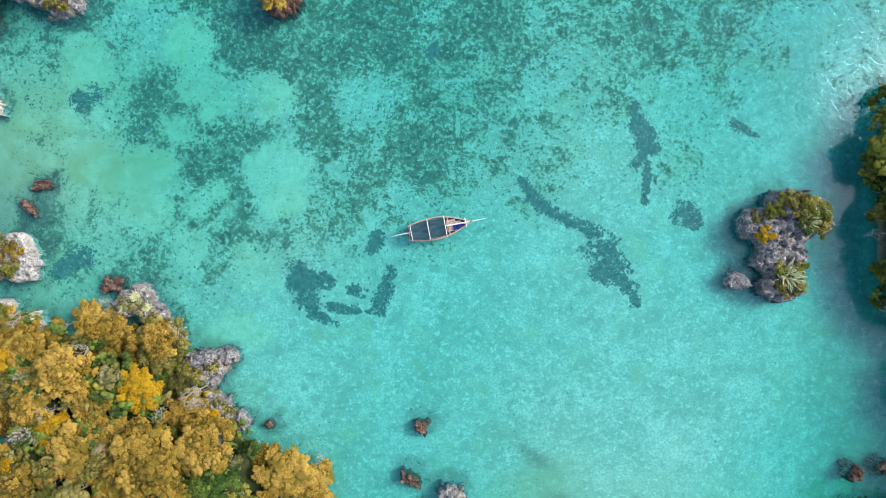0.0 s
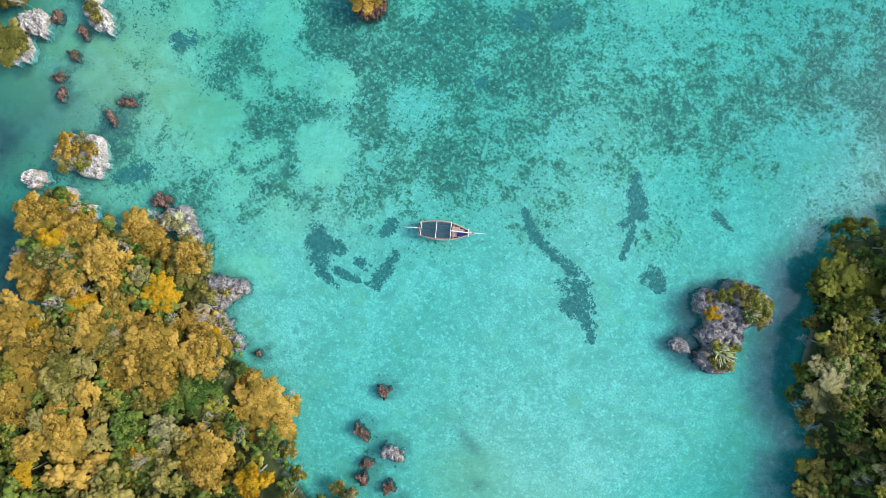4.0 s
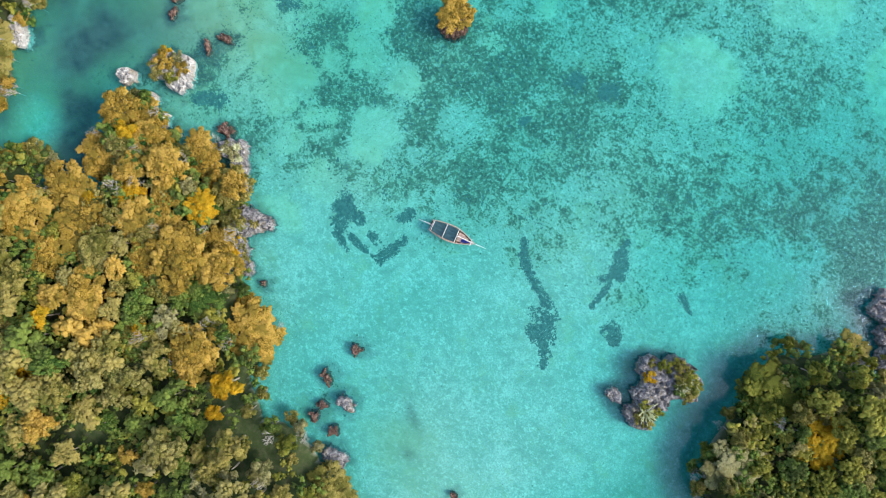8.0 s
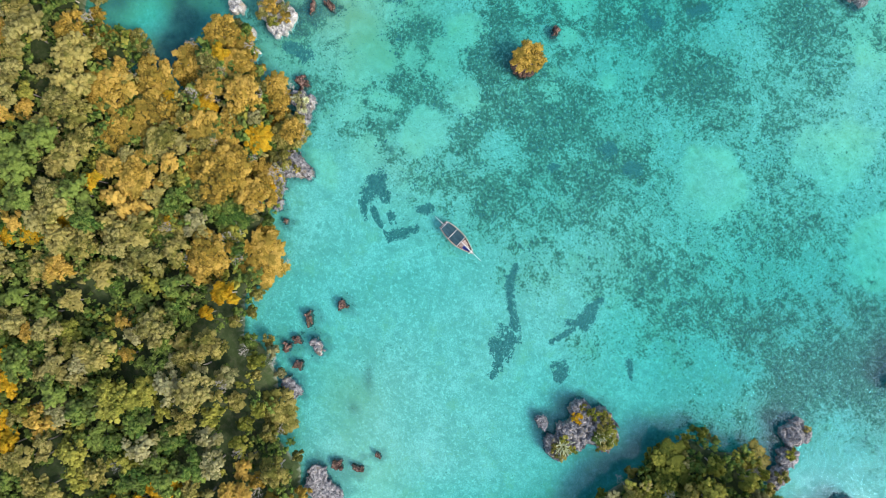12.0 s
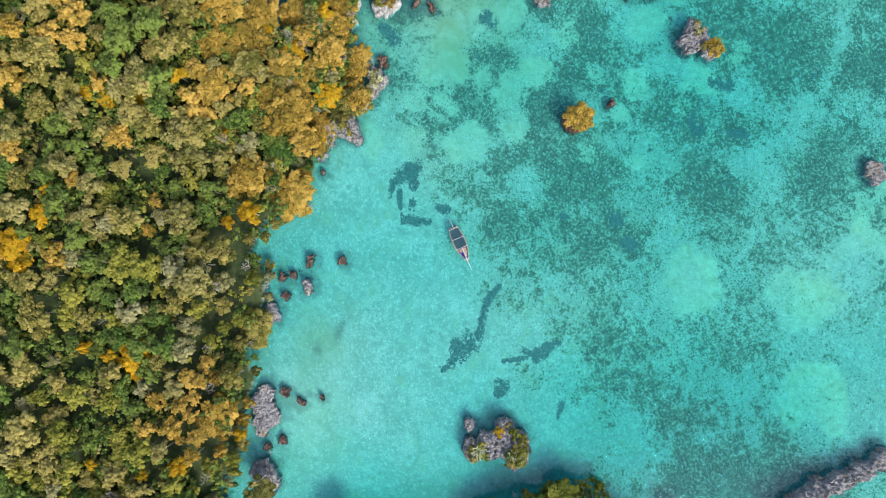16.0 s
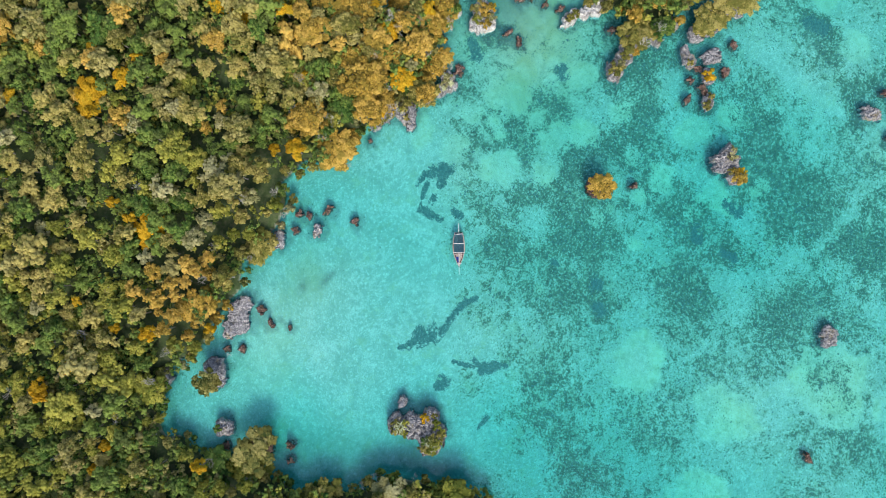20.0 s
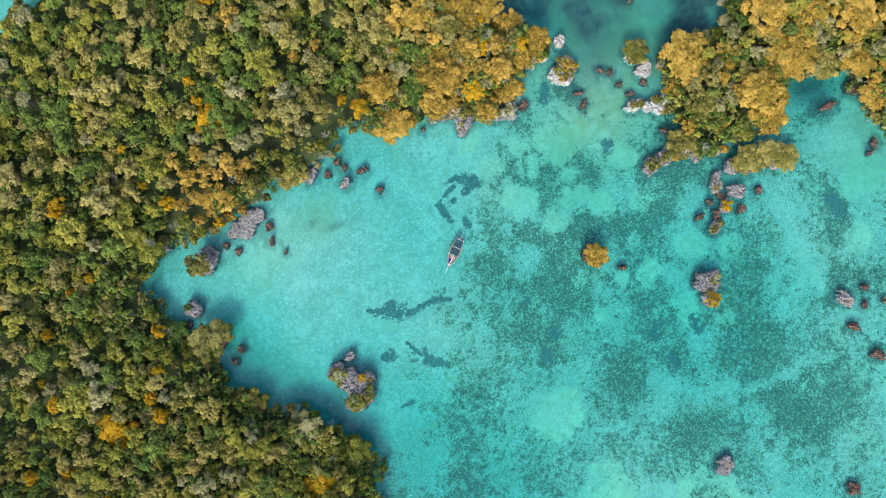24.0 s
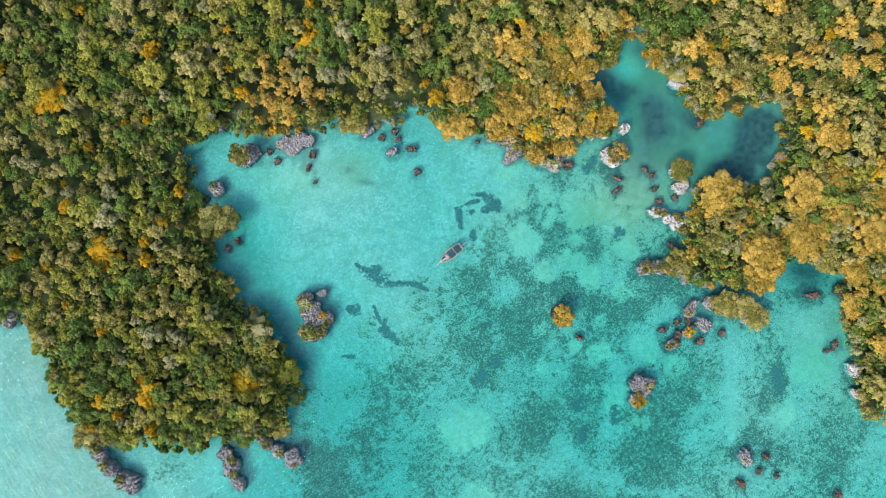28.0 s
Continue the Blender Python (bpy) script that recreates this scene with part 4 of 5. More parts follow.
def crown_shape(radius, seed, lobes, puffs, leaves, leaf, flat=0.55, level=2, head=(0.22, 0.36)):
    """Limbs' ends as rounded lobes on a low dome, each lobe a head of small leafy puffs: vertices, triangles, lobe centres, tones,
    and normals that follow the lobes, so that single leaves do not glitter."""
    rng = np.random.default_rng(seed)
    cv, cf = CAP
    bv, bf = BALL[level]
    vs, fs, tones, soft, centres, base = [], [], [], [], [], 0
    for k in range(lobes):
        a = k * 2.4 + rng.uniform(-0.55, 0.55)
        r = radius * min(0.80, 0.80 * math.sqrt((k + 0.4) / lobes) + rng.uniform(-0.12, 0.10))
        size = radius * rng.uniform(*head)
        c = np.array([r * math.cos(a), r * math.sin(a), flat * radius * (1 - (r / radius) ** 1.7) + rng.uniform(-0.12, 0.12) * radius])
        centres.append((*c, size))
        mood = rng.uniform(-0.8, 0.8)
        core = bv * (0.74 + 0.25 * fbm3(bv[:, 0] * 2 + k, bv[:, 1] * 2 + seed, bv[:, 2] * 2, 2, seed))[:, None] * np.array([1, 1, 0.85]) * size + c
        # cores get a lower tone: the dim inside of the lobe put into the colour
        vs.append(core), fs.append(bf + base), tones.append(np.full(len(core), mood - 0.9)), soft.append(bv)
        base += len(core)
        many = puffs + int(rng.integers(-1, 3))
        up = 1 - 1.12 * (np.arange(many) + 0.5) / many
        way = np.arange(many) * 2.4 + rng.uniform(0, 6.28) + rng.uniform(-0.3, 0.3, many)
        flatly = np.sqrt(1 - up * up)
        d = np.stack([flatly * np.cos(way), flatly * np.sin(way), up], -1)
        at = c + d * size * rng.uniform(0.72, 1.0, (many, 1)) * np.array([1, 1, 0.85])
        big = size * rng.uniform(0.16, 0.46, many)
        side = np.cross(d, np.array([0.31, 0.95, 0.05]))
        side /= np.linalg.norm(side, axis=1)[:, None]
        other = np.cross(d, side)
        lump = 1 + 1.1 * fbm3(cv[None, :, 0] * 1.6 + 7 * np.arange(many)[:, None], cv[None, :, 1] * 1.6 + k, cv[None, :, 2] * 1.6 + seed, 2, seed + 9)
        local = cv[None] * lump[:, :, None] * big[:, None, None]
        v = at[:, None] + local[:, :, :1] * side[:, None] + local[:, :, 1:2] * other[:, None] + local[:, :, 2:] * d[:, None]
        vs.append(v.reshape(-1, 3))
        lean = 0.42 * d[:, None] + 0.58 * (v - at[:, None]) / big[:, None, None]
        soft.append((lean / np.linalg.norm(lean, axis=2)[:, :, None]).reshape(-1, 3))
        fs.append((cf[None] + (base + np.arange(many) * len(cv))[:, None, None]).reshape(-1, 3))
        tones.append(np.repeat(mood + rng.uniform(-0.35, 0.35, many), len(cv)))
        base += many * len(cv)
        here = many * leaves
        owner = np.repeat(np.arange(many), leaves)
        e = d[owner] + rng.normal(scale=0.75, size=(here, 3))
        e /= np.linalg.norm(e, axis=1)[:, None]
        p = at[owner] + e * (big[owner] * rng.uniform(0.75, 1.35, here))[:, None]
        nrm = e + rng.normal(scale=0.45, size=e.shape)
        nrm /= np.linalg.norm(nrm, axis=1)[:, None]
        u = np.cross(nrm, rng.normal(size=e.shape))
        u /= np.linalg.norm(u, axis=1)[:, None]
        w = np.cross(nrm, u)
        s = leaf * rng.uniform(0.6, 1.4, (here, 1))
        vs.append(np.stack([p + u * s, p - u * s * 0.5 + w * s * 0.75, p - u * s * 0.5 - w * s * 0.75], 1).reshape(-1, 3))
        fs.append(np.arange(here * 3).reshape(-1, 3) + base)
        tones.append(np.full(here * 3, mood + 0.2))
        lean = 0.4 * d[owner] + 0.35 * e + 0.25 * nrm
        soft.append(np.repeat(lean / np.linalg.norm(lean, axis=1)[:, None], 3, 0))
        base += here * 3
    return np.concatenate(vs), np.concatenate(fs), centres, np.concatenate(tones), np.concatenate(soft)


def trunk_bmesh(centres, height, seed):
    rng = np.random.default_rng(seed)
    bm = bmesh.new()
    fork = 0.45 * height
    tube(bm, [(0, 0, -0.5), (0.08, 0.05, fork * 0.5), (0.0, 0.1, fork)], [0.24, 0.17, 0.14])
    for x, y, z, size in centres:
        mid = (x * 0.45 + rng.uniform(-0.2, 0.2), y * 0.45 + rng.uniform(-0.2, 0.2), fork + 0.5 * (height + z - fork))
        tube(bm, [(0, 0.1, fork * 0.96), mid, (x, y, height + z)], [0.085, 0.05, 0.02], 5)
    return bm


KIND_LABEL = {
    "gold": "broad tree with golden-brown rounded leaf clumps in coastal forest",
    "amber": "broad tree with amber-brown rounded leaf clumps in coastal forest",
    "olive": "olive-brown leafy tree in the coastal forest",
    "green": "dark green leafy tree in the coastal forest",
    "orange": "bright orange-yellow leafy tree standing out in the forest",
    "fresh": "bright yellow-green leafy tree in the coastal forest",
    "dusty": "dry grey-beige leafy tree in the coastal forest",
}
TREE_HEIGHT = 4.2
VARIANTS = []
for k in range(7):
    VARIANTS.append(crown_shape(3.0, 300 + k, 12 + k % 4, 17, 13, 0.095, 0.50 + 0.04 * (k % 4)))
for k in range(7, 10):  # wide close domes of many small heads
    VARIANTS.append(crown_shape(3.0, 300 + k, 30 + 2 * k, 11, 9, 0.075, 0.58, head=(0.13, 0.22)))
TREES = []
for k, (v, f, centres, tones, soft) in enumerate(VARIANTS):
    tree = empty("tree", Matrix())
    trunk = part("trunk", trunk_bmesh(centres, TREE_HEIGHT, 400 + k), BARK, tree)
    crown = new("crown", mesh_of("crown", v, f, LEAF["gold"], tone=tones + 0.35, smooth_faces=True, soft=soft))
    crown.parent, crown.location = tree, (0, 0, TREE_HEIGHT)
    crown.material_slots[0].link = "OBJECT"
    crown.material_slots[0].material = LEAF["gold"]
    TREES.append([tree, False])


def put_tree(x, y, radius, kind, z=None, variant=None, tall=1.0, group="trees along the lagoon shore", label=""):
    k = int(abs(x * 13.7 + y * 7.1)) % 7 if variant is None else variant
    base, used = TREES[k]
    z = float(ground_at(np.array([x]), np.array([y]))[0]) if z is None else z
    s = radius / 3.0
    m = Matrix.LocRotScale((x, y, z - 0.15), Euler((0, 0, x * 3.3 + y * 1.7)), (s, s, (0.55 * s + 0.45) * tall))
    if used:
        ob = copy_thing(base, m)
    else:
        ob, TREES[k][1] = base, True
        ob.matrix_basis = m
    for c in ob.children:
        if c.name.startswith("crown"):
            c.material_slots[0].material = LEAF[kind]
    return tagged(ob, label or KIND_LABEL[kind], "tree", group)


SHRUB_BASE = []
for k in range(3):
    v, f, centres, tones, soft = crown_shape(1.5, 350 + k, 7, 11, 14, 0.065, 0.5)
    shrub = empty("shrub", Matrix())
    bm = bmesh.new()
    for x, y, z, size in centres:
        tube(bm, [(0.06 * x, 0.06 * y, -0.3), (0.5 * x, 0.5 * y, 0.35), (x, y, 0.5 + z)], [0.06, 0.04, 0.02], 5)
    part("stems", bm, BARK, shrub)
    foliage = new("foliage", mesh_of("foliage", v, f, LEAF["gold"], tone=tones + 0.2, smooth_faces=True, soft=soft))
    foliage.parent, foliage.location = shrub, (0, 0, 0.5)
    foliage.material_slots[0].link = "OBJECT"
    foliage.material_slots[0].material = LEAF["gold"]
    SHRUB_BASE.append([shrub, False])


def put_shrub(x, y, radius, kind, flat=0.8, label=""):
    k = int(abs(x * 5.3 + y * 9.1)) % 3
    base, used = SHRUB_BASE[k]
    s = radius / 1.5
    m = Matrix.LocRotScale((x, y, top_at(x, y) - 0.1), Euler((0, 0, x * 2.3 + y)), (s, s, s * flat))
    if used:
        ob = copy_thing(base, m)
    else:
        ob, SHRUB_BASE[k][1] = base, True
        ob.matrix_basis = m
    for c in ob.children:
        if c.name.startswith("foliage"):
            c.material_slots[0].material = LEAF[kind]
    return tagged(ob, label or "low " + {"gold": "golden-brown", "amber": "amber-brown", "orange": "orange-yellow", "olive": "olive", "green": "green", "fresh": "bright green", "dusty": "dry beige"}[kind] + " shrub rooted on coral rock", "shrub", "shrubs on the rocks")


def bare_bmesh(seed, height=4.6):
    rng = random.Random(seed)
    bm = bmesh.new()

    def grow(p, way, length, radius, level):
        q = p + way * length
        mid = p + way * length * 0.5 + Vector((rng.uniform(-1, 1), rng.uniform(-1, 1), 0)) * length * 0.08
        tube(bm, [p, mid, q], [radius, radius * 0.8, radius * 0.6], 5 if level < 2 else 3)
        if level < 4:
            for _ in range(3 if level else 5):
                turn = Vector((rng.gauss(0, 1), rng.gauss(0, 1), rng.gauss(0.1, 0.5))).normalized()
                grow(q, (way * 0.75 + turn * 0.75).normalized(), length * rng.uniform(0.6, 0.8), radius * 0.66, level + 1)

    grow(Vector((0, 0, -0.4)), Vector((0.05, 0.02, 1)).normalized(), height * 0.36, 0.12, 0)
    return bm


BARE = [[part("bare_tree", bare_bmesh(500 + k), DEAD_WOOD), False] for k in range(4)]


def put_bare(x, y, size=1.0, z=None, tall=1.0):
    k = int(abs(x * 3.1 + y * 4.7)) % 4
    base, used = BARE[k]
    z = top_at(x, y) if z is None else z
    m = Matrix.LocRotScale((x, y, z - 0.1), Euler((0, 0, x + 2 * y)), (size, size, size * tall))
    if used:
        ob = copy_thing(base, m)
    else:
        ob, BARE[k][1] = base, True
        ob.matrix_basis = m
    return tagged(ob, "leafless grey tree with bleached forking branches", "bare tree", "bare trees")


def succulent_bmesh(seed):
    rng = random.Random(seed)
    bm = bmesh.new()
    for k in range(130):
        a, lift = k * 2.4 + rng.uniform(-0.3, 0.3), rng.uniform(0.15, 1.2)
        r = rng.uniform(0.4, 1.15)
        way = Vector((math.cos(a) * math.cos(lift), math.sin(a) * math.cos(lift), math.sin(lift)))
        bend = Vector((rng.uniform(-0.6, 0.6), rng.uniform(-0.6, 0.6), 0.35))
        tube(bm, [(0, 0, 0), way * r * 0.5, way * r + bend * r * 0.6], [0.03, 0.055, 0.03], 4)
    return bm


SUCC = [part("succulent", succulent_bmesh(600), SUCCULENT), False]


def put_succulent(x, y, size):
    m = Matrix.LocRotScale((x, y, top_at(x, y) - 0.05), Euler((0, 0, x * 3)), (size, size, size))
    if SUCC[1]:
        ob = copy_thing(SUCC[0], m)
    else:
        ob, SUCC[1] = SUCC[0], True
        ob.matrix_basis = m
    return tagged(ob, "pale spiky succulent with finger-like stems on coral rock", "succulent", "succulents on the rocks")


# islet plants
for x, y, r, kind in [(42.9, 5.4, 1.6, "fresh"), (41.8, 2.0, 1.45, "orange"), (46.2, 5.4, 1.7, "gold"), (48.4, 5.2, 1.8, "fresh"), (49.7, 3.6, 1.4, "gold"), (47.4, 3.2, 1.4, "green"),
                      (45.4, -3.7, 1.5, "gold"), (44.0, -2.6, 1.2, "fresh"), (-33.0, 71.0, 2.5, "amber"), (-35.0, 72.2, 1.5, "orange"), (-38.4, 68.8, 1.6, "dusty"), (-34.6, 69.2, 1.3, "olive"), (-40.2, 68.6, 1.0, "dusty"), (-65.2, -1.0, 2.2, "amber"),
                      (-65.0, -3.4, 1.8, "olive"), (-66.4, 0.6, 1.5, "orange"), (-63.6, 1.2, 1.4, "dusty")]:
    put_shrub(x, y, r, kind)
for x, y, r, kind in [(-66.8, 21.2, 1.4, "gold"), (-75.8, 26.6, 1.7, "orange"), (-55.6, 35.2, 2.4, "gold"), (-57.4, 36.6, 1.6, "dusty"), (-62.2, 38.0, 1.4, "gold"), (-58.4, 59.6, 2.2, "orange"),
                      (-50.6, 60.2, 1.5, "olive"), (-53.2, 61.0, 1.1, "gold"), (-68.4, 22.4, 1.5, "gold"), (54.2, -50.0, 1.4, "green"), (-44.4, -8.0, 1.5, "dusty"), (-35.8, -17.4, 1.3, "gold"),
                      (-34.0, -22.6, 2.0, "orange"), (70.6, 39.6, 1.0, "olive"), (88.2, 33.0, 1.6, "olive"), (86.6, 29.0, 2.0, "olive"), (119.2, 18.6, 1.8, "olive"), (121.8, 12.4, 2.0, "olive"), (122.0, 6.6, 2.0, "gold"), (75.2, 29.6, 1.8, "olive"), (72.6, 33.6, 1.4, "fresh")]:
    put_shrub(x, y, r, kind)
for x, y, r, kind in [(-46.0, -7.6, 1.3, "dusty"), (-42.6, -10.2, 1.5, "gold"), (-37.4, -17.6, 1.3, "dusty"), (-33.6, -16.4, 1.0, "gold"), (-31.6, -24.4, 1.4, "gold"), (-33.0, -21.0, 1.0, "dusty"),
                      (-61.6, -0.2, 1.7, "amber"), (-62.4, -2.8, 1.5, "fresh"), (-66.6, -2.4, 1.5, "gold"), (-64.0, -0.6, 1.8, "dusty"), (-59.6, 37.2, 1.7, "gold"), (-64.2, 39.0, 1.6, "gold"), (-61.0, 54.2, 1.2, "gold"), (44.2, 6.8, 1.3, "fresh"), (47.6, 6.2, 1.6, "fresh"), (49.2, 2.8, 1.5, "gold"), (45.2, 7.0, 1.4, "gold"), (44.4, -5.2, 1.3, "gold"), (46.6, -2.4, 1.2, "fresh"), (50.2, 5.4, 1.2, "fresh"), (46.6, -5.0, 1.3, "gold"), (41.0, 4.4, 1.0, "gold")]:
    put_shrub(x, y, r, kind)
for x, y, s in [(47.4, 4.0, 1.55), (45.2, -3.6, 1.3), (48.6, 5.6, 0.8), (-44.4, -6.4, 0.6), (-43.0, -8.0, 0.55), (-46.2, -8.2, 0.5), (-59.8, -10.6, 0.7), (-30.8, -33.6, 1.2), (-29.4, -35.2, 1.1)]:
    put_succulent(x, y, s)
for x, y, r, kind, tall in [(-24.7, 36.2, 4.1, "amber", 0.5), (57.0, -38.4, 6.3, "olive", 0.5), (41.9, -53.6, 4.0, "olive", 0.8), (-40.4, -12.4, 3.0, "amber", 0.55), (-79.4, 12.8, 4.4, "gold", 0.8),
                            (-72.6, 57.4, 3.8, "gold", 0.6), (-77.0, 60.6, 3.6, "gold", 0.6), (-78.9, 65.2, 3.4, "gold", 0.6), (-70.0, 55.0, 2.6, "gold", 0.6)]:
    put_tree(x, y, r, kind, z=top_at(x, y), tall=tall, variant=7 + int(abs(x)) % 3 if r < 6 else 3, group="trees on the islets", label=KIND_LABEL[kind].split(" in ")[0].replace(" forest", "").replace(" coastal", "") + " on a coral islet")

# forest
LANDMARKS = [(52.1, -93.9, 2.6), (44.5, -88.8, 2.8), (85.2, -94.9, 3.1), (68.8, -77.9, 2.4), (62.2, -76, 2.4), (91.4, -44.8, 2.9), (79, -42.4, 3.2), (80.4, -37, 3.2), (114.4, -56, 2.8),
             (108.1, -35.9, 2.3), (72, 9.5, 2.5), (98.7, 0.5, 3.9), (109.1, 0.8, 2.3), (102, 9.3, 3.1), (-39.2, -43.3, 2.1), (-42.9, -18.7, 2.9), (-55.0, -24.3, 2.6), (-62.1, -15.6, 1.8), (-105.4, -17.9, 2.5),
             (-110.7, -16.3, 1.8), (-111.4, 24.2, 2.5), (1.4, -85.7, 2.4), (4.7, -80, 2.9), (6.6, -75.3, 2.5), (-19.8, -41.8, 4.2), (93.1, -69.3, 2.1), (32.6, -78.6, 2.3), (-56.5, -73.5, 2.1),
             (-54.2, -69.3, 2.4), (-50.9, -63.9, 2.1), (-24.3, -96.6, 2.7), (-61.6, -15.2, 2.1), (50.4, -95.2, 2.6), (32.2, -70.4, 2.5), (-37.1, -98.4, 2.0), (97.4, -1.1, 2.8), (81.1, -75.8, 2.3), (108.1, -48.7, 2.3)]
LANDMARKS = [(*p, "orange") for p in LANDMARKS]
LANDMARKS_2 = [(-136.2, 11, 5.2, "gold"), (88.5, -65.2, 3.8, "olive"), (58.4, 17.4, 2.8, "fresh"), (61.2, 12.6, 3.0, "fresh"), (-33.6, -32.3, 2.5, "green"), (-30.1, -34.9, 2.8, "fresh")]
LANDMARKS_3 = [(59.2, 2.3, 2.8, "gold"), (58.6, -3, 2.4, "fresh"), (59, 8, 2.5, "fresh"), (63.6, 19, 2.9, "fresh"), (69.7, 22.6, 2.9, "fresh"), (77.3, 23, 2.8, "olive"), (63.5, 6.5, 2.8, "fresh")]
# wide round-topped trees of the headland and the land south of the pond: x, y, radius
GROVES = [(-51.2, -9.8, 2.5), (-48.1, -12.8, 4.2), (-51.5, -16.2, 3.3), (-41.0, -13.4, 3.3), (-45.2, -25.6, 3.8), (-39.6, -28.3, 5.0), (-50.8, -27.6, 3.4), (-45.2, -32.4, 3.7), (-57.2, -20.6, 2.6), (-58.4, -34.6, 4.8),
          (-40.4, -35.2, 3.4), (-32.9, -25.4, 3.3), (-22.4, -32.4, 4.6), (-26.2, -29.6, 2.7), (-58.0, -13.8, 3.3), (-62.6, -11.4, 3.0), (-49.1, -21.4, 3.3), (-52.7, -34.9, 3.4), (-36.7, -23.0, 2.8), (-66.5, -22, 4.2), (-66, -30, 4.4),
          (-70, -39, 4.6), (-61, -43, 4.4), (-50, -43, 4.0), (-38, -44, 4.4), (-63, -24, 3.0), (-28.5, -40, 4.0)]
GROVES += [(-85.1, 25.5, 6.8), (-93.2, 35.5, 6.0), (-108.3, 35.9, 6.2), (-102.9, 49.2, 6.9), (-107.1, 59.2, 5.3), (-121.6, 57.9, 6.2), (-113.5, 66.2, 5.0), (-107.7, 75.4, 5.4), (-87.2, 47.5, 6.6), (-85.2, 54.0, 4.6), (-75.8, 43.2, 4.2),
           (-76.4, 36.0, 4.0), (-116.5, 47.5, 5.4), (-119.2, 74.6, 5.4), (-129.5, 66.7, 5.4), (-121, 37, 5.6), (-130, 50, 5.6), (-120, 86, 5.2), (-112, 92, 5.0), (-131, 79, 5.6), (-125, 25, 5.2)]
# dark hollows and high ridges of the wood behind the bay: x, y, reach
HOLLOWS = [(14.3, -123.7, 9), (25, -128.5, 8), (0.6, -96.5, 7), (11, -88, 7), (17.6, -92.3, 6), (-13.8, -73.4, 5.5), (33.7, -89.6, 7), (42.7, -110.1, 7), (-33.3, -63.8, 5.5), (-0.8, -71.3, 4), (32.1, -105.2, 9), (-27.8, -97.7, 7), (-38.4, -93.5, 6), (-46.7, -72, 7.5), (-52.9, -82.8, 7), (-23.7, -107.6, 7), (-0.3, -102, 5),
           (-13.3, -110.1, 6), (-20, -62.9, 4), (16.7, -80.1, 4), (-44.9, -99.3, 5), (68.8, -119.8, 6), (76.7, -100.3, 6), (76.8, -85.6, 5), (44.4, -98.3, 6), (99.9, -72, 5), (90.1, -50.7, 5), (-42.6, -59.5, 4)]
RIDGES = [(6.8, -118.3, 9), (9.8, -107, 9), (-12.1, -93.9, 8), (-2.1, -84.9, 7), (4.6, -76.4, 7), (-24.1, -71.7, 8), (-24.8, -57.8, 8), (24.3, -71.2, 10), (15.3, -63.3, 8), (-0.2, -61.8, 8), (-6.9, -52.3, 7)]
rng = np.random.default_rng(77)
spots = [(x, y, r, kind) for x, y, r, kind in LANDMARKS + LANDMARKS_2 + LANDMARKS_3]
cell = {}


def clump_at(x, y):
    """Where the wood stands high and close (plus) or opens on low green growth (minus)."""
    high = fbm2(np.asarray(x) / 12.0, np.asarray(y) / 12.0, 3, 93) + 0.25 * hump(x, y, 90, -8, 40, 30)
    for cx, cy, r in HOLLOWS:
        high = high - 0.45 * hump(x, y, cx, cy, r)
    for cx, cy, r in RIDGES:
        high = high + 0.28 * hump(x, y, cx, cy, r)
    return high


def near(x, y):
    return [s for i in (-1, 0, 1) for j in (-1, 0, 1) for s in cell.get((int(x // 8) + i, int(y // 8) + j), ())]


for x, y, r in GROVES:
    cell.setdefault((int(x // 8), int(y // 8)), []).append((x, y, 1.05 * r, "amber"))
for s in spots:
    cell.setdefault((int(s[0] // 8), int(s[1] // 8)), []).append(s)
fringe = []
for (ax, ay), (bx, by) in zip(LAND[:-12], LAND[1:-11]):
    far = math.hypot(bx - ax, by - ay)
    for k in range(int(far / 0.9) + 1):
        t = rng.random()
        fringe.append((ax + t * (bx - ax) + rng.normal(0, 1.6), ay + t * (by - ay) + rng.normal(0, 1.6)))
tries = np.stack([rng.uniform(-178, 160, 42000), rng.uniform(-150, 122, 42000)], -1)
tries = np.concatenate([np.array(fringe), tries])
dist = inside(tries[:, 0], tries[:, 1])
patch = fbm2(tries[:, 0] / 16, tries[:, 1] / 16, 3, 91)
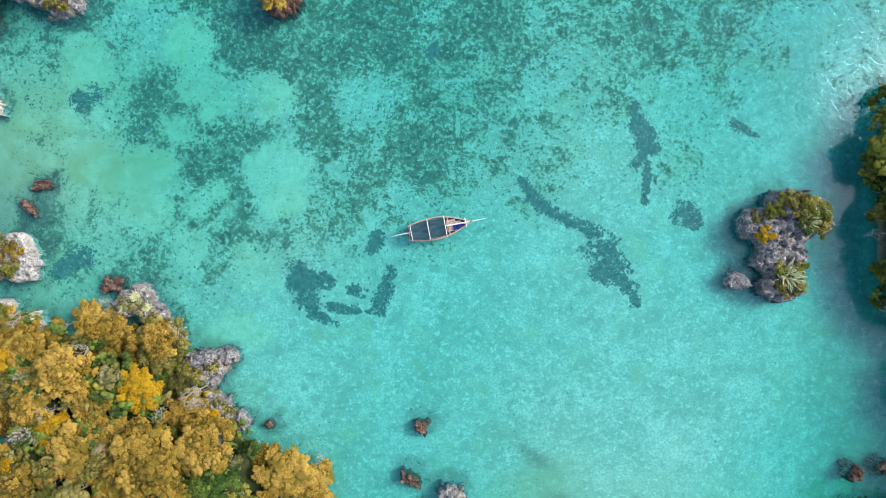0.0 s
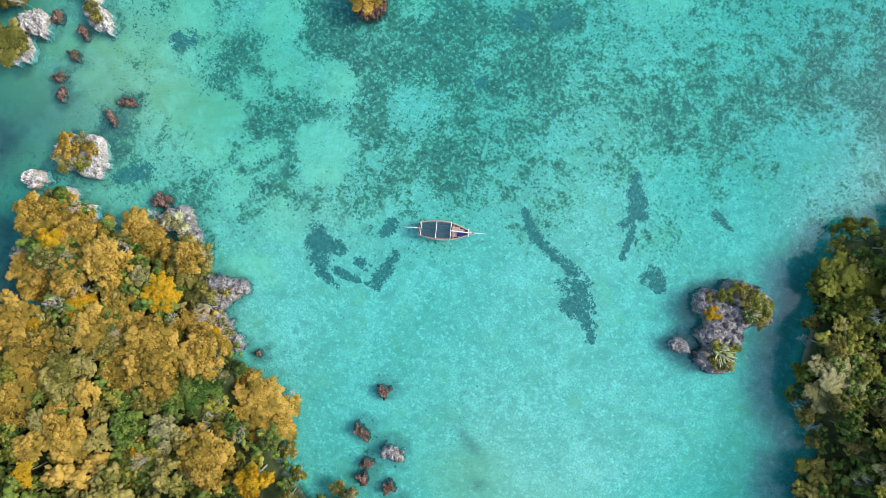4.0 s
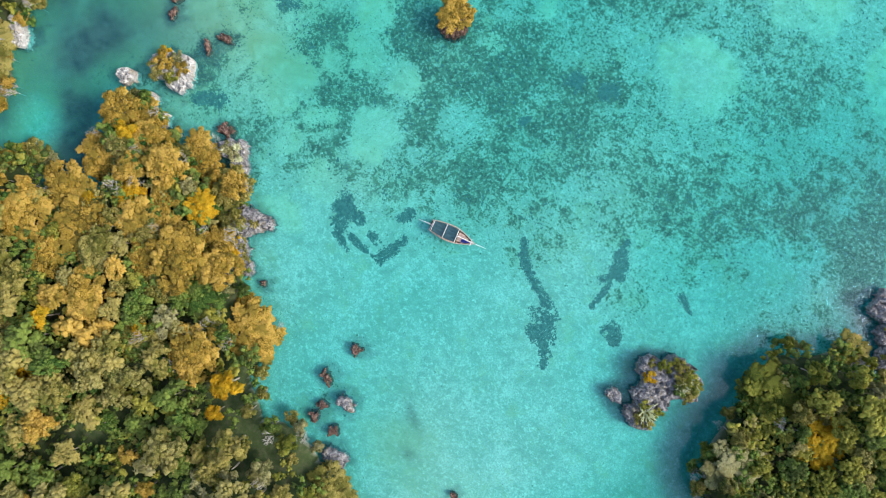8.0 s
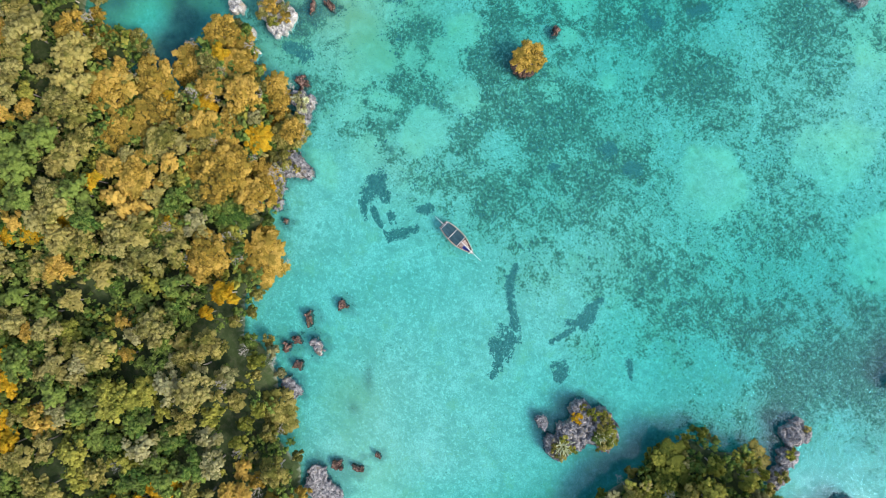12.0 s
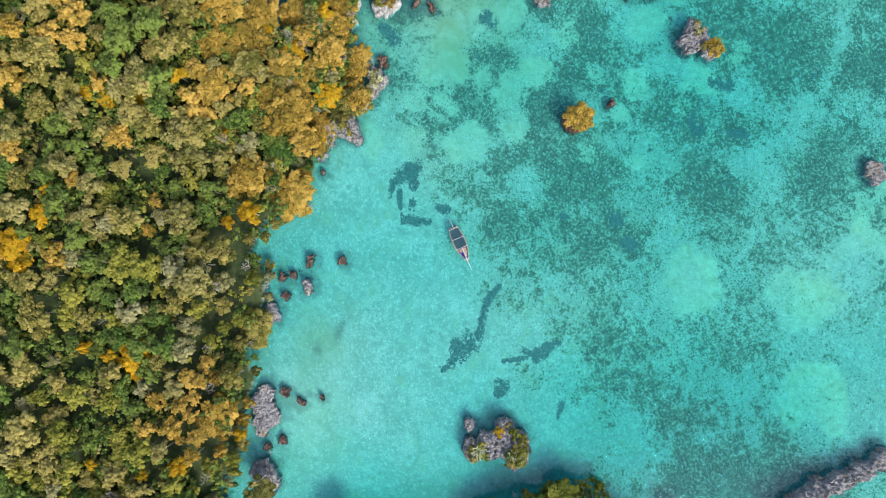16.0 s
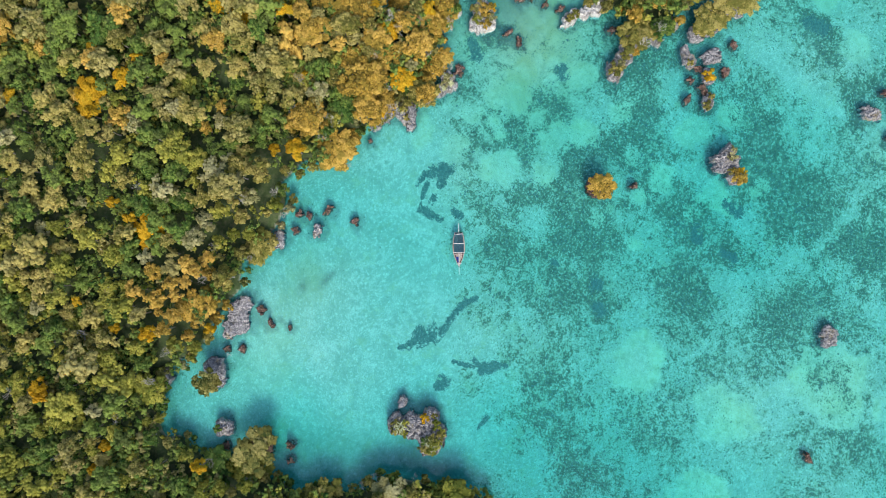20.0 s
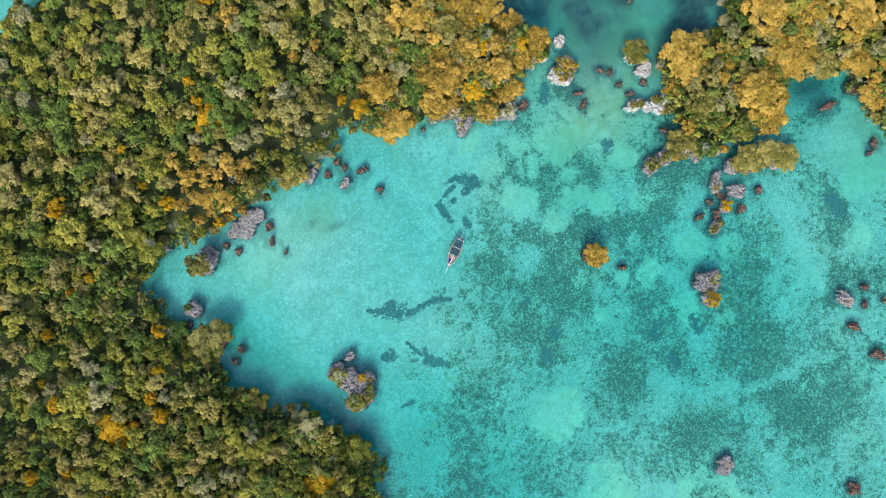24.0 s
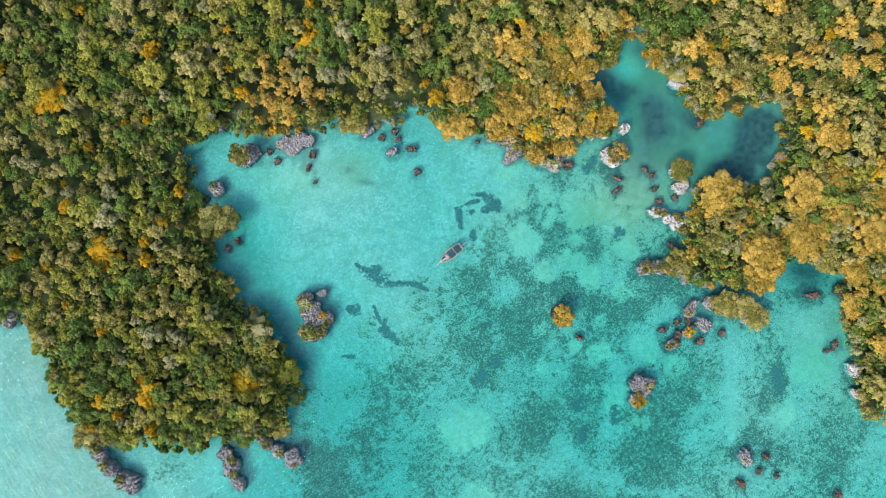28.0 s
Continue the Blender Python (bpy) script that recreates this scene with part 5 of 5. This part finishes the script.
for (x, y), d, q in zip(tries, dist, patch):
    if d < 1.0:
        continue
    r = float(np.clip(rng.normal(2.7 if x > 52 else 3.2 if x > -38 else 3.9, 0.8), 1.7, 5.0))
    if d < 3.5:
        r = min(r, 1.3 + 0.5 * d)
    between = hump(x, y, -46, -26, 24, 18) + hump(x, y, -103, 52, 30, 34) > 0.35
    if between:
        r = min(r, 2.3)
    if any((x - a) ** 2 + (y - b) ** 2 < ((0.54 if d < 4.5 or hump(x, y, 66, 0, 16, 26) > 0.3 else 0.60 if x > -38 else 0.57) * (r + c)) ** 2 for a, b, c, _ in near(x, y)):
        continue
    open_wood = float(clump_at(x, y))
    if d > 5 and open_wood < -0.07 and rng.random() < 0.8:
        continue
    pick = rng.random() + 0.8 * q
    pick -= 0.22 * float(hump(x, y, -45, -24, 26, 20)) + 0.08 * float(hump(x, y, -105, 40, 40, 60))
    west = float(smooth(-55, 62, x))
    if pick < 0.58 - 0.46 * west:
        kind = "gold"
    elif pick < 0.80 - 0.30 * west:
        kind = "olive"
    elif pick < 0.91 + 0.02 * west:
        kind = "green"
    elif pick < 0.97:
        kind = "dusty"
        r = min(r, 2.5)
    else:
        kind = "orange" if rng.random() < 0.12 else "green"
    inner = float(hump(x, y, 35, -95, 50, 38))
    if kind in ("gold", "dusty") and rng.random() < 0.28 * inner:
        kind = "olive" if rng.random() < 0.4 else "green"
    if kind in ("olive", "green") and rng.random() < 0.4 * west:
        kind = "fresh"
    if hump(x, y, 56, 0, 7, 26) > 0.3 and rng.random() < 0.75:
        kind = "fresh" if rng.random() < 0.8 else "gold"
    if kind in ("green", "olive") and hump(x, y, 20, -58, 22, 12) + hump(x, y, -40, -30, 34, 24) > 0.3 and rng.random() < 0.8:
        kind = "gold"
    if d > 3 and r < 2.9 and rng.random() < 0.22:
        kind = "fresh" if rng.random() < 0.6 else "green"
    if hump(x, y, 21, -64, 12, 10) > 0.3:
        kind, r = ("amber" if rng.random() < 0.85 else "olive"), min(r, 2.6)
    rare = rng.random() - 0.10 * float(hump(x, y, -45, -24, 26, 20))
    if rare < 0.010:
        kind = "orange"
        r = min(r, 2.4)
    elif rare < (0.045 if x < 20 else 0.022):
        kind = "dusty"
        r = min(r, 2.3)
    if kind in ("gold", "olive") and x > -38 and rng.random() < 0.1:
        kind = "dusty"
    if kind == "gold" and x < -20 and rng.random() < 0.45:
        kind = "amber"
    if kind in ("gold", "amber", "dusty") and hump(x, y, -36, -72, 34, 24) > 0.35 and rng.random() < 0.4:
        kind = "olive" if rng.random() < 0.4 else "green"
    if between and rng.random() < 0.6:
        kind = ("green", "fresh", "olive", "dusty")[int(rng.integers(4))]
    s = (float(x), float(y), r, kind)
    spots.append(s)
    cell.setdefault((int(x // 8), int(y // 8)), []).append(s)
edge = inside(np.array([s[0] for s in spots]), np.array([s[1] for s in spots]))
order = np.argsort(np.where(np.arange(len(spots)) < len(LANDMARKS) + len(LANDMARKS_2) + len(LANDMARKS_3), -1, edge + 0.12 * np.hypot([s[0] for s in spots], [s[1] for s in spots])))
single, rest = [spots[i] for i in order[:285]], [spots[i] for i in order[285:]]
for x, y, r, kind in single:
    put_tree(x, y, 0.93 * r, kind, variant=7 + int(abs(3 * x + y)) % 3 if x < -38 and (x * 3.7 + y) % 1.0 < 0.6 else None, tall=1.15 if kind == "orange" else 0.62 + 0.6 * ((x * 7.7 + y * 3.9) % 1.0))
for k, (x, y, r) in enumerate(GROVES):
    put_tree(x, y, (1.04 if y < 10 else 0.93) * r, "gold" if k % 7 == 3 else "amber", variant=7 + k % 3, tall=(0.95 if r < 4 else 0.8) + 0.06 * (k % 4), group="wide trees of the headland and the south shore",
             label="wide amber-brown tree with a dense round-topped crown")
    if k % 3 == 0:
        put_bare(x + 0.75 * r, y + 0.7 * r, 0.7, tall=1.5)



def far_inland(x, y):
    return x + y < -192 or x - y > 236 or y - x > 210 or (x < -106 and y < -42 - 0.5 * (x + 126))


KINDS = list(LEAF)
LIGHT = [crown_shape(3.0, 700 + k, 11 + k % 3, 10, 5, 0.13, 0.48 + 0.04 * (k % 4), level=1) for k in range(8)]
LOW = [crown_shape(2.7, 750 + k, 5, 4, 2, 0.14, 0.3, level=1) for k in range(4)]
gz = ground_at(np.array([s[0] for s in rest]), np.array([s[1] for s in rest]))
vs, fs, index, tone, soft, base = [], [], [], [], [], 0
for (x, y, r, kind), z in zip(rest, gz):
    v, f, _, lobe_tone, lean = LOW[rng.integers(4)] if far_inland(x, y) else LIGHT[rng.integers(5, 8) if x < -38 and rng.random() < 0.75 else rng.integers(8)]
    a, s = rng.uniform(0, 6.28), r / 3.0
    c, d = math.cos(a) * s, math.sin(a) * s
    v = v * np.array([rng.uniform(0.82, 1.2), rng.uniform(0.82, 1.2), 1])
    vs.append(np.stack([x + c * v[:, 0] - d * v[:, 1], y + d * v[:, 0] + c * v[:, 1], z + (v[:, 2] + TREE_HEIGHT + 2.2 * float(clump_at(x, y)) + rng.uniform(-0.9, 1.2)) * (0.55 * s + 0.45)], -1))
    soft.append(np.stack([(c * lean[:, 0] - d * lean[:, 1]) / s, (d * lean[:, 0] + c * lean[:, 1]) / s, lean[:, 2]], -1))
    fs.append(f + base)
    index.append(np.full(len(f), KINDS.index(kind)))
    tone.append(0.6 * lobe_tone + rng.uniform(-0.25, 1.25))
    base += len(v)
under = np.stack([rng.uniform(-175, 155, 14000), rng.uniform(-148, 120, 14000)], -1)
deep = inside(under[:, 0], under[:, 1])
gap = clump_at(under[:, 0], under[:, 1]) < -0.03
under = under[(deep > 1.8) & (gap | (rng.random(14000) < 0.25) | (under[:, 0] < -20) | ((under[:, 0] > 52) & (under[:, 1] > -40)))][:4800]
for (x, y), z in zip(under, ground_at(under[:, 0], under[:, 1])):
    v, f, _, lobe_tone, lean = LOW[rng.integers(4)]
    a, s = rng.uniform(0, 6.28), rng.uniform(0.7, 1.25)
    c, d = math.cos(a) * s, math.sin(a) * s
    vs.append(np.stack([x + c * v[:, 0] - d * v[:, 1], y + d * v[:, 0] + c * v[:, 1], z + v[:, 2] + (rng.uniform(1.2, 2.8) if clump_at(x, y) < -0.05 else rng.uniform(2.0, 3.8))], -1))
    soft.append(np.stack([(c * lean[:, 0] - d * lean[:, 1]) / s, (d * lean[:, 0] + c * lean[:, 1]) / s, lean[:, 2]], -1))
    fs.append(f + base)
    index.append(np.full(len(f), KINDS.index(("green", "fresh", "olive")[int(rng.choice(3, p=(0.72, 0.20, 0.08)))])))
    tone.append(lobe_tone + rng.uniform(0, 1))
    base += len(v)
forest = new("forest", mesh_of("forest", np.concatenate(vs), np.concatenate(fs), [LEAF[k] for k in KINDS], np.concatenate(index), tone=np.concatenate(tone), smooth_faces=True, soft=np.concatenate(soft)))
tagged(forest, "dense coastal forest canopy of golden, olive and green crowns", "forest", kind="stuff")
bm = bmesh.new()
for (x, y, r, kind), z in zip(rest, gz):
    tube(bm, [(x, y, z - 0.4), (x + 0.1, y, z + 2.2), (x, y + 0.1, z + 4.0)], [0.22, 0.15, 0.09], 4)
tagged(part("forest_trunks", bm, BARK), "grey trunks under the forest canopy", "trunks", kind="stuff")

for x, y, s in [(-34.1, -17.7, 0.7), (-70.2, -34, 1.1), (-69.1, -19.4, 0.9), (-136.8, 31.8, 1.6), (-130.7, -2.6, 1.2), (53.3, -102.9, 1.2), (-3.7, -80.3, 1.2),
                (35.9, -87.2, 1.2), (-108.6, 23.5, 1.2), (-64.4, -0.8, 0.5), (-129.2, 7.8, 1.2), (55.3, -75.2, 1.1), (35.3, -50.8, 0.6), (66.9, -86.9, 1.2), (-40, -22, 1.0),
                (-55, -22, 1.2), (-47, -27, 1.1), (-52, -38, 1.1), (-30, -45, 1.1), (-58, -17, 1.1), (71.5, 37, 0.5), (57, 2, 0.8), (63, -3, 1.0), (-84, 30, 1.0)]:
    put_bare(x, y, 0.8 * s, z=max(top_at(x, y), 0.3) + (1.6 if float(inside(np.array([x]), np.array([y]))[0]) > 4 else 0))
for x, y, r, kind in single[10::6]:
    put_bare(x + 1.1, y - 0.9, 0.95, tall=1.75)


# ---- the boat ----
HULL_WOOD = make_plain("weathered_hull_planks", (0.16, 0.10, 0.07), (0.38, 0.28, 0.21), 5, 0.8, 0.4, stretch=(0, (0.35, 3, 3)))
DECK_WOOD = make_plain("worn_brown_planks", (0.26, 0.18, 0.14), (0.62, 0.50, 0.43), 4, 0.8, 0.4, stretch=(0, (0.4, 3, 3)))
WHITE_WOOD = make_plain("white_painted_pole", (0.55, 0.53, 0.50), (0.82, 0.80, 0.77), 5, 0.6, 0.2)
TARP = make_plain("slate_blue_canvas", (0.035, 0.10, 0.13), (0.07, 0.165, 0.20), 2.2, 0.85, 0.5, stretch=(0, (0.5, 2.5, 1)))
BLUE = make_plain("bright_blue_tarpaulin", (0.012, 0.025, 0.22), (0.03, 0.06, 0.42), 4, 0.5, 0.5)
DARK = make_plain("dark_bilge", (0.07, 0.05, 0.04), (0.18, 0.13, 0.10), 4, 0.9, 0.4)
STERN, BOW = Vector((-8.7, 1.9, 0)), Vector((4.1, 4.35, 0))
heading = math.atan2(BOW.y - STERN.y, BOW.x - STERN.x)
boat = empty("boat", pose(0, 0, 0, 0, 0, math.degrees(heading)))
boat.location = STERN + (BOW - STERN) * 0.5
HALF = 4.45  # half the hull's length


def beam(u):
    """Half the hull's width at u from stern (-1) to bow (1)."""
    return 1.52 * (1 - max(0.0, (u + 0.08) / 1.08) ** 1.7) if u > -0.08 else 0.92 + 0.60 * (1 - ((-0.08 - u) / 0.92) ** 2.2)


def rail(u):
    return 0.85 + 0.45 * max(0, u) ** 2 + 0.25 * max(0, -u) ** 2


def hull_bmesh(shrink, low, high):
    bm = bmesh.new()
    rings = []
    for i in range(25):
        u = -1 + 2 * i / 24
        w = max(beam(u) - shrink, 0.03)
        top, keel = rail(u) - high, -0.55 + 0.75 * max(0, u) ** 4 + low
        ring = []
        for k in range(13):
            a = -1 + 2 * k / 12
            ring.append(bm.verts.new((u * (HALF - shrink), w * math.copysign(abs(a) ** 0.75, a), keel + (top - keel) * abs(a) ** 2.4)))
        rings.append(ring)
    for a, b in zip(rings, rings[1:]):
        for k in range(12):
            bm.faces.new((a[k], b[k], b[k + 1], a[k + 1]))
    bm.faces.new(rings[0])
    return bm


part("hull", hull_bmesh(0, 0, 0), HULL_WOOD, boat, "weathered brown plank hull")
part("inner_planking", hull_bmesh(0.09, 0.12, -0.002), DARK, boat, "dark inside of the hull")
for side in (-1, 1):
    bm = bmesh.new()
    tube(bm, [(u * HALF, side * beam(u), rail(u) + 0.02) for u in (-1 + k / 10 for k in range(20))] + [(HALF, 0.03 * side, rail(1) + 0.02)], [0.1] * 21, 6)
    part("gunwale", bm, DECK_WOOD, boat, "bleached wooden gunwale")
    bm = bmesh.new()
    tube(bm, [(u * HALF, side * (beam(u) - 0.02), rail(u) - 0.28) for u in (-1 + k / 10 for k in range(20))], [0.05] * 20, 5)
    part("rubbing_strake", bm, WHITE_WOOD, boat)
    bm = bmesh.new()
    for k in range(9):
        u = -0.8 + 0.11 * k
        box(bm, (0.44, 0.26, 0.04), (u * HALF, side * (beam(u) - 0.2), rail(u) - 0.1 + 0.012 * (k % 2)), turn=side * math.degrees(math.atan2(beam(u + 0.05) - beam(u - 0.05), 0.1 * HALF)), bevel=0.01)
    part("side_deck", bm, DECK_WOOD, boat, "worn plank deck along the side")
# foredeck boards
for k in range(5):
    bm = bmesh.new()
    y = (k - 2) * 0.33
    u_end = 0.86 - 0.16 * abs(k - 2)
    box(bm, ((u_end - 0.24) * HALF, 0.31, 0.05), ((u_end + 0.24) / 2 * HALF, y, 0.78), bevel=0.012)
    part("deck_board", bm, DECK_WOOD, boat)
for u in (0.3, 0.5, 0.68):
    bm = bmesh.new()
    box(bm, (0.16, 2 * beam(u) - 0.12, 0.07), (u * HALF, 0, 0.86), bevel=0.015)
    part("thwart", bm, DECK_WOOD, boat, "worn cross bench")
# canvas awning over the stern half, sagging between its poles
bm = bmesh.new()
nx, ny = 26, 12
grid = []
for i in range(nx + 1):
    row = []
    for j in range(ny + 1):
        u = -0.86 + 1.05 * i / nx
        w = min(beam(u) * 0.86, 1.30)
        y = (-1 + 2 * j / ny) * w
        sag = -0.09 * math.sin(math.pi * ((i / nx * 2) % 1.0)) ** 2 - 0.05 * math.sin(3 * math.pi * j / ny) ** 2
        row.append(bm.verts.new((u * HALF, y, 1.95 + sag - 0.10 * (y / 1.4) ** 2)))
    grid.append(row)
for a, b in zip(grid, grid[1:]):
    for k in range(ny):
        bm.faces.new((a[k], b[k], b[k + 1], a[k + 1]))
bmesh.ops.solidify(bm, geom=bm.faces[:], thickness=0.02)
part("awning", bm, TARP, boat, "slate-blue canvas awning stretched over the stern")
for u, wide in ((-0.88, 1.10), (-0.33, 1.42), (0.20, 1.50)):
    bm = bmesh.new()
    tube(bm, [(u * HALF, -wide, 1.98), (u * HALF, 0, 2.03), (u * HALF, wide, 1.98)], [0.055] * 3, 6)
    part("awning_pole", bm, WHITE_WOOD, boat, "white cross pole of the awning")
    for side in (-1, 1):
        bm = bmesh.new()
        y = side * min(wide, beam(u)) * 0.96
        tube(bm, [(u * HALF, y, 0.5), (u * HALF, y, 1.98)], [0.045, 0.04], 6)
        part("awning_post", bm, WHITE_WOOD, boat)
# spar lying from the awning to the bow, bowsprit, cross piece, stern pole and rudder
bm = bmesh.new()
tube(bm, [(0.22 * HALF, 0.05, 1.75), (0.6 * HALF, 0.02, 1.55), (0.98 * HALF, 0, 1.42)], [0.09, 0.09, 0.08], 7)
part("spar", bm, WHITE_WOOD, boat, "white spar laid fore and aft")
bm = bmesh.new()
tube(bm, [(0.72 * HALF, 0, 1.30), (1.1 * HALF, 0, 1.5), (6.75, 0.03, 1.78)], [0.11, 0.09, 0.045], 7)
bowsprit = part("bowsprit", bm, WHITE_WOOD, boat, "whitish bowsprit")
for u in (0.78, 0.99):
    bm = bmesh.new()
    for k in range(4):
        x = u * HALF + 0.07 * k
        z = 1.30 + (x - 0.72 * HALF) * 0.118
        tube(bm, [(x, 0.125 * math.cos(a), z + 0.125 * math.sin(a)) for a in (0.7854 * j for j in range(9))], [0.03] * 9, 4)
    part("lashing", bm, HULL_WOOD, bowsprit, "dark rope lashing")
bm = bmesh.new()
box(bm, (0.17, 1.35, 0.12), (0.85 * HALF, 0, 1.36), turn=4, bevel=0.02)
part("cross_piece", bm, WHITE_WOOD, boat)
bm = bmesh.new()
tube(bm, [(-0.84 * HALF, 0.05, 1.2), (-1.1 * HALF, 0.08, 1.5), (-6.75, 0.0, 1.62)], [0.07, 0.065, 0.04], 7)
part("stern_pole", bm, WHITE_WOOD, boat, "whitish pole over the stern")
bm = bmesh.new()
tube(bm, [(-0.97 * HALF, -0.9, 1.0), (-0.95 * HALF, 0, 1.1), (-0.93 * HALF, 0.98, 1.35)], [0.06] * 3, 6)
part("stern_beam", bm, WHITE_WOOD, boat)
bm = bmesh.new()
box(bm, (0.55, 0.07, 1.5), (-1.05 * HALF, 0, 0.1), tip=-8, bevel=0.015)
rudder = part("rudder", bm, DECK_WOOD, boat, "brown wooden rudder")
bm = bmesh.new()
tube(bm, [(-1.03 * HALF, 0, 0.9), (-0.93 * HALF, 0.1, 1.12), (-0.84 * HALF, 0.22, 1.2)], [0.045, 0.04, 0.03], 6)
part("tiller", bm, WHITE_WOOD, rudder, "pale wooden tiller")
bm = bmesh.new()
pts = [[bm.verts.new(((0.44 + 0.36 * i / 8) * HALF, (-0.06 - 0.75 * (j / 5) * (1 - 0.7 * i / 8)), 1.04 + 0.05 * math.sin(i * 1.7 + j))) for j in range(6)] for i in range(9)]
for a, b in zip(pts, pts[1:]):
    for k in range(5):
        bm.faces.new((a[k], b[k], b[k + 1], a[k + 1]))
bmesh.ops.solidify(bm, geom=bm.faces[:], thickness=0.03)
part("blue_cover", bm, BLUE, boat, "crumpled bright blue tarpaulin in the bow")
tagged(boat, "old wooden dhow with slate-blue awning, moored in clear shallows", "boat")
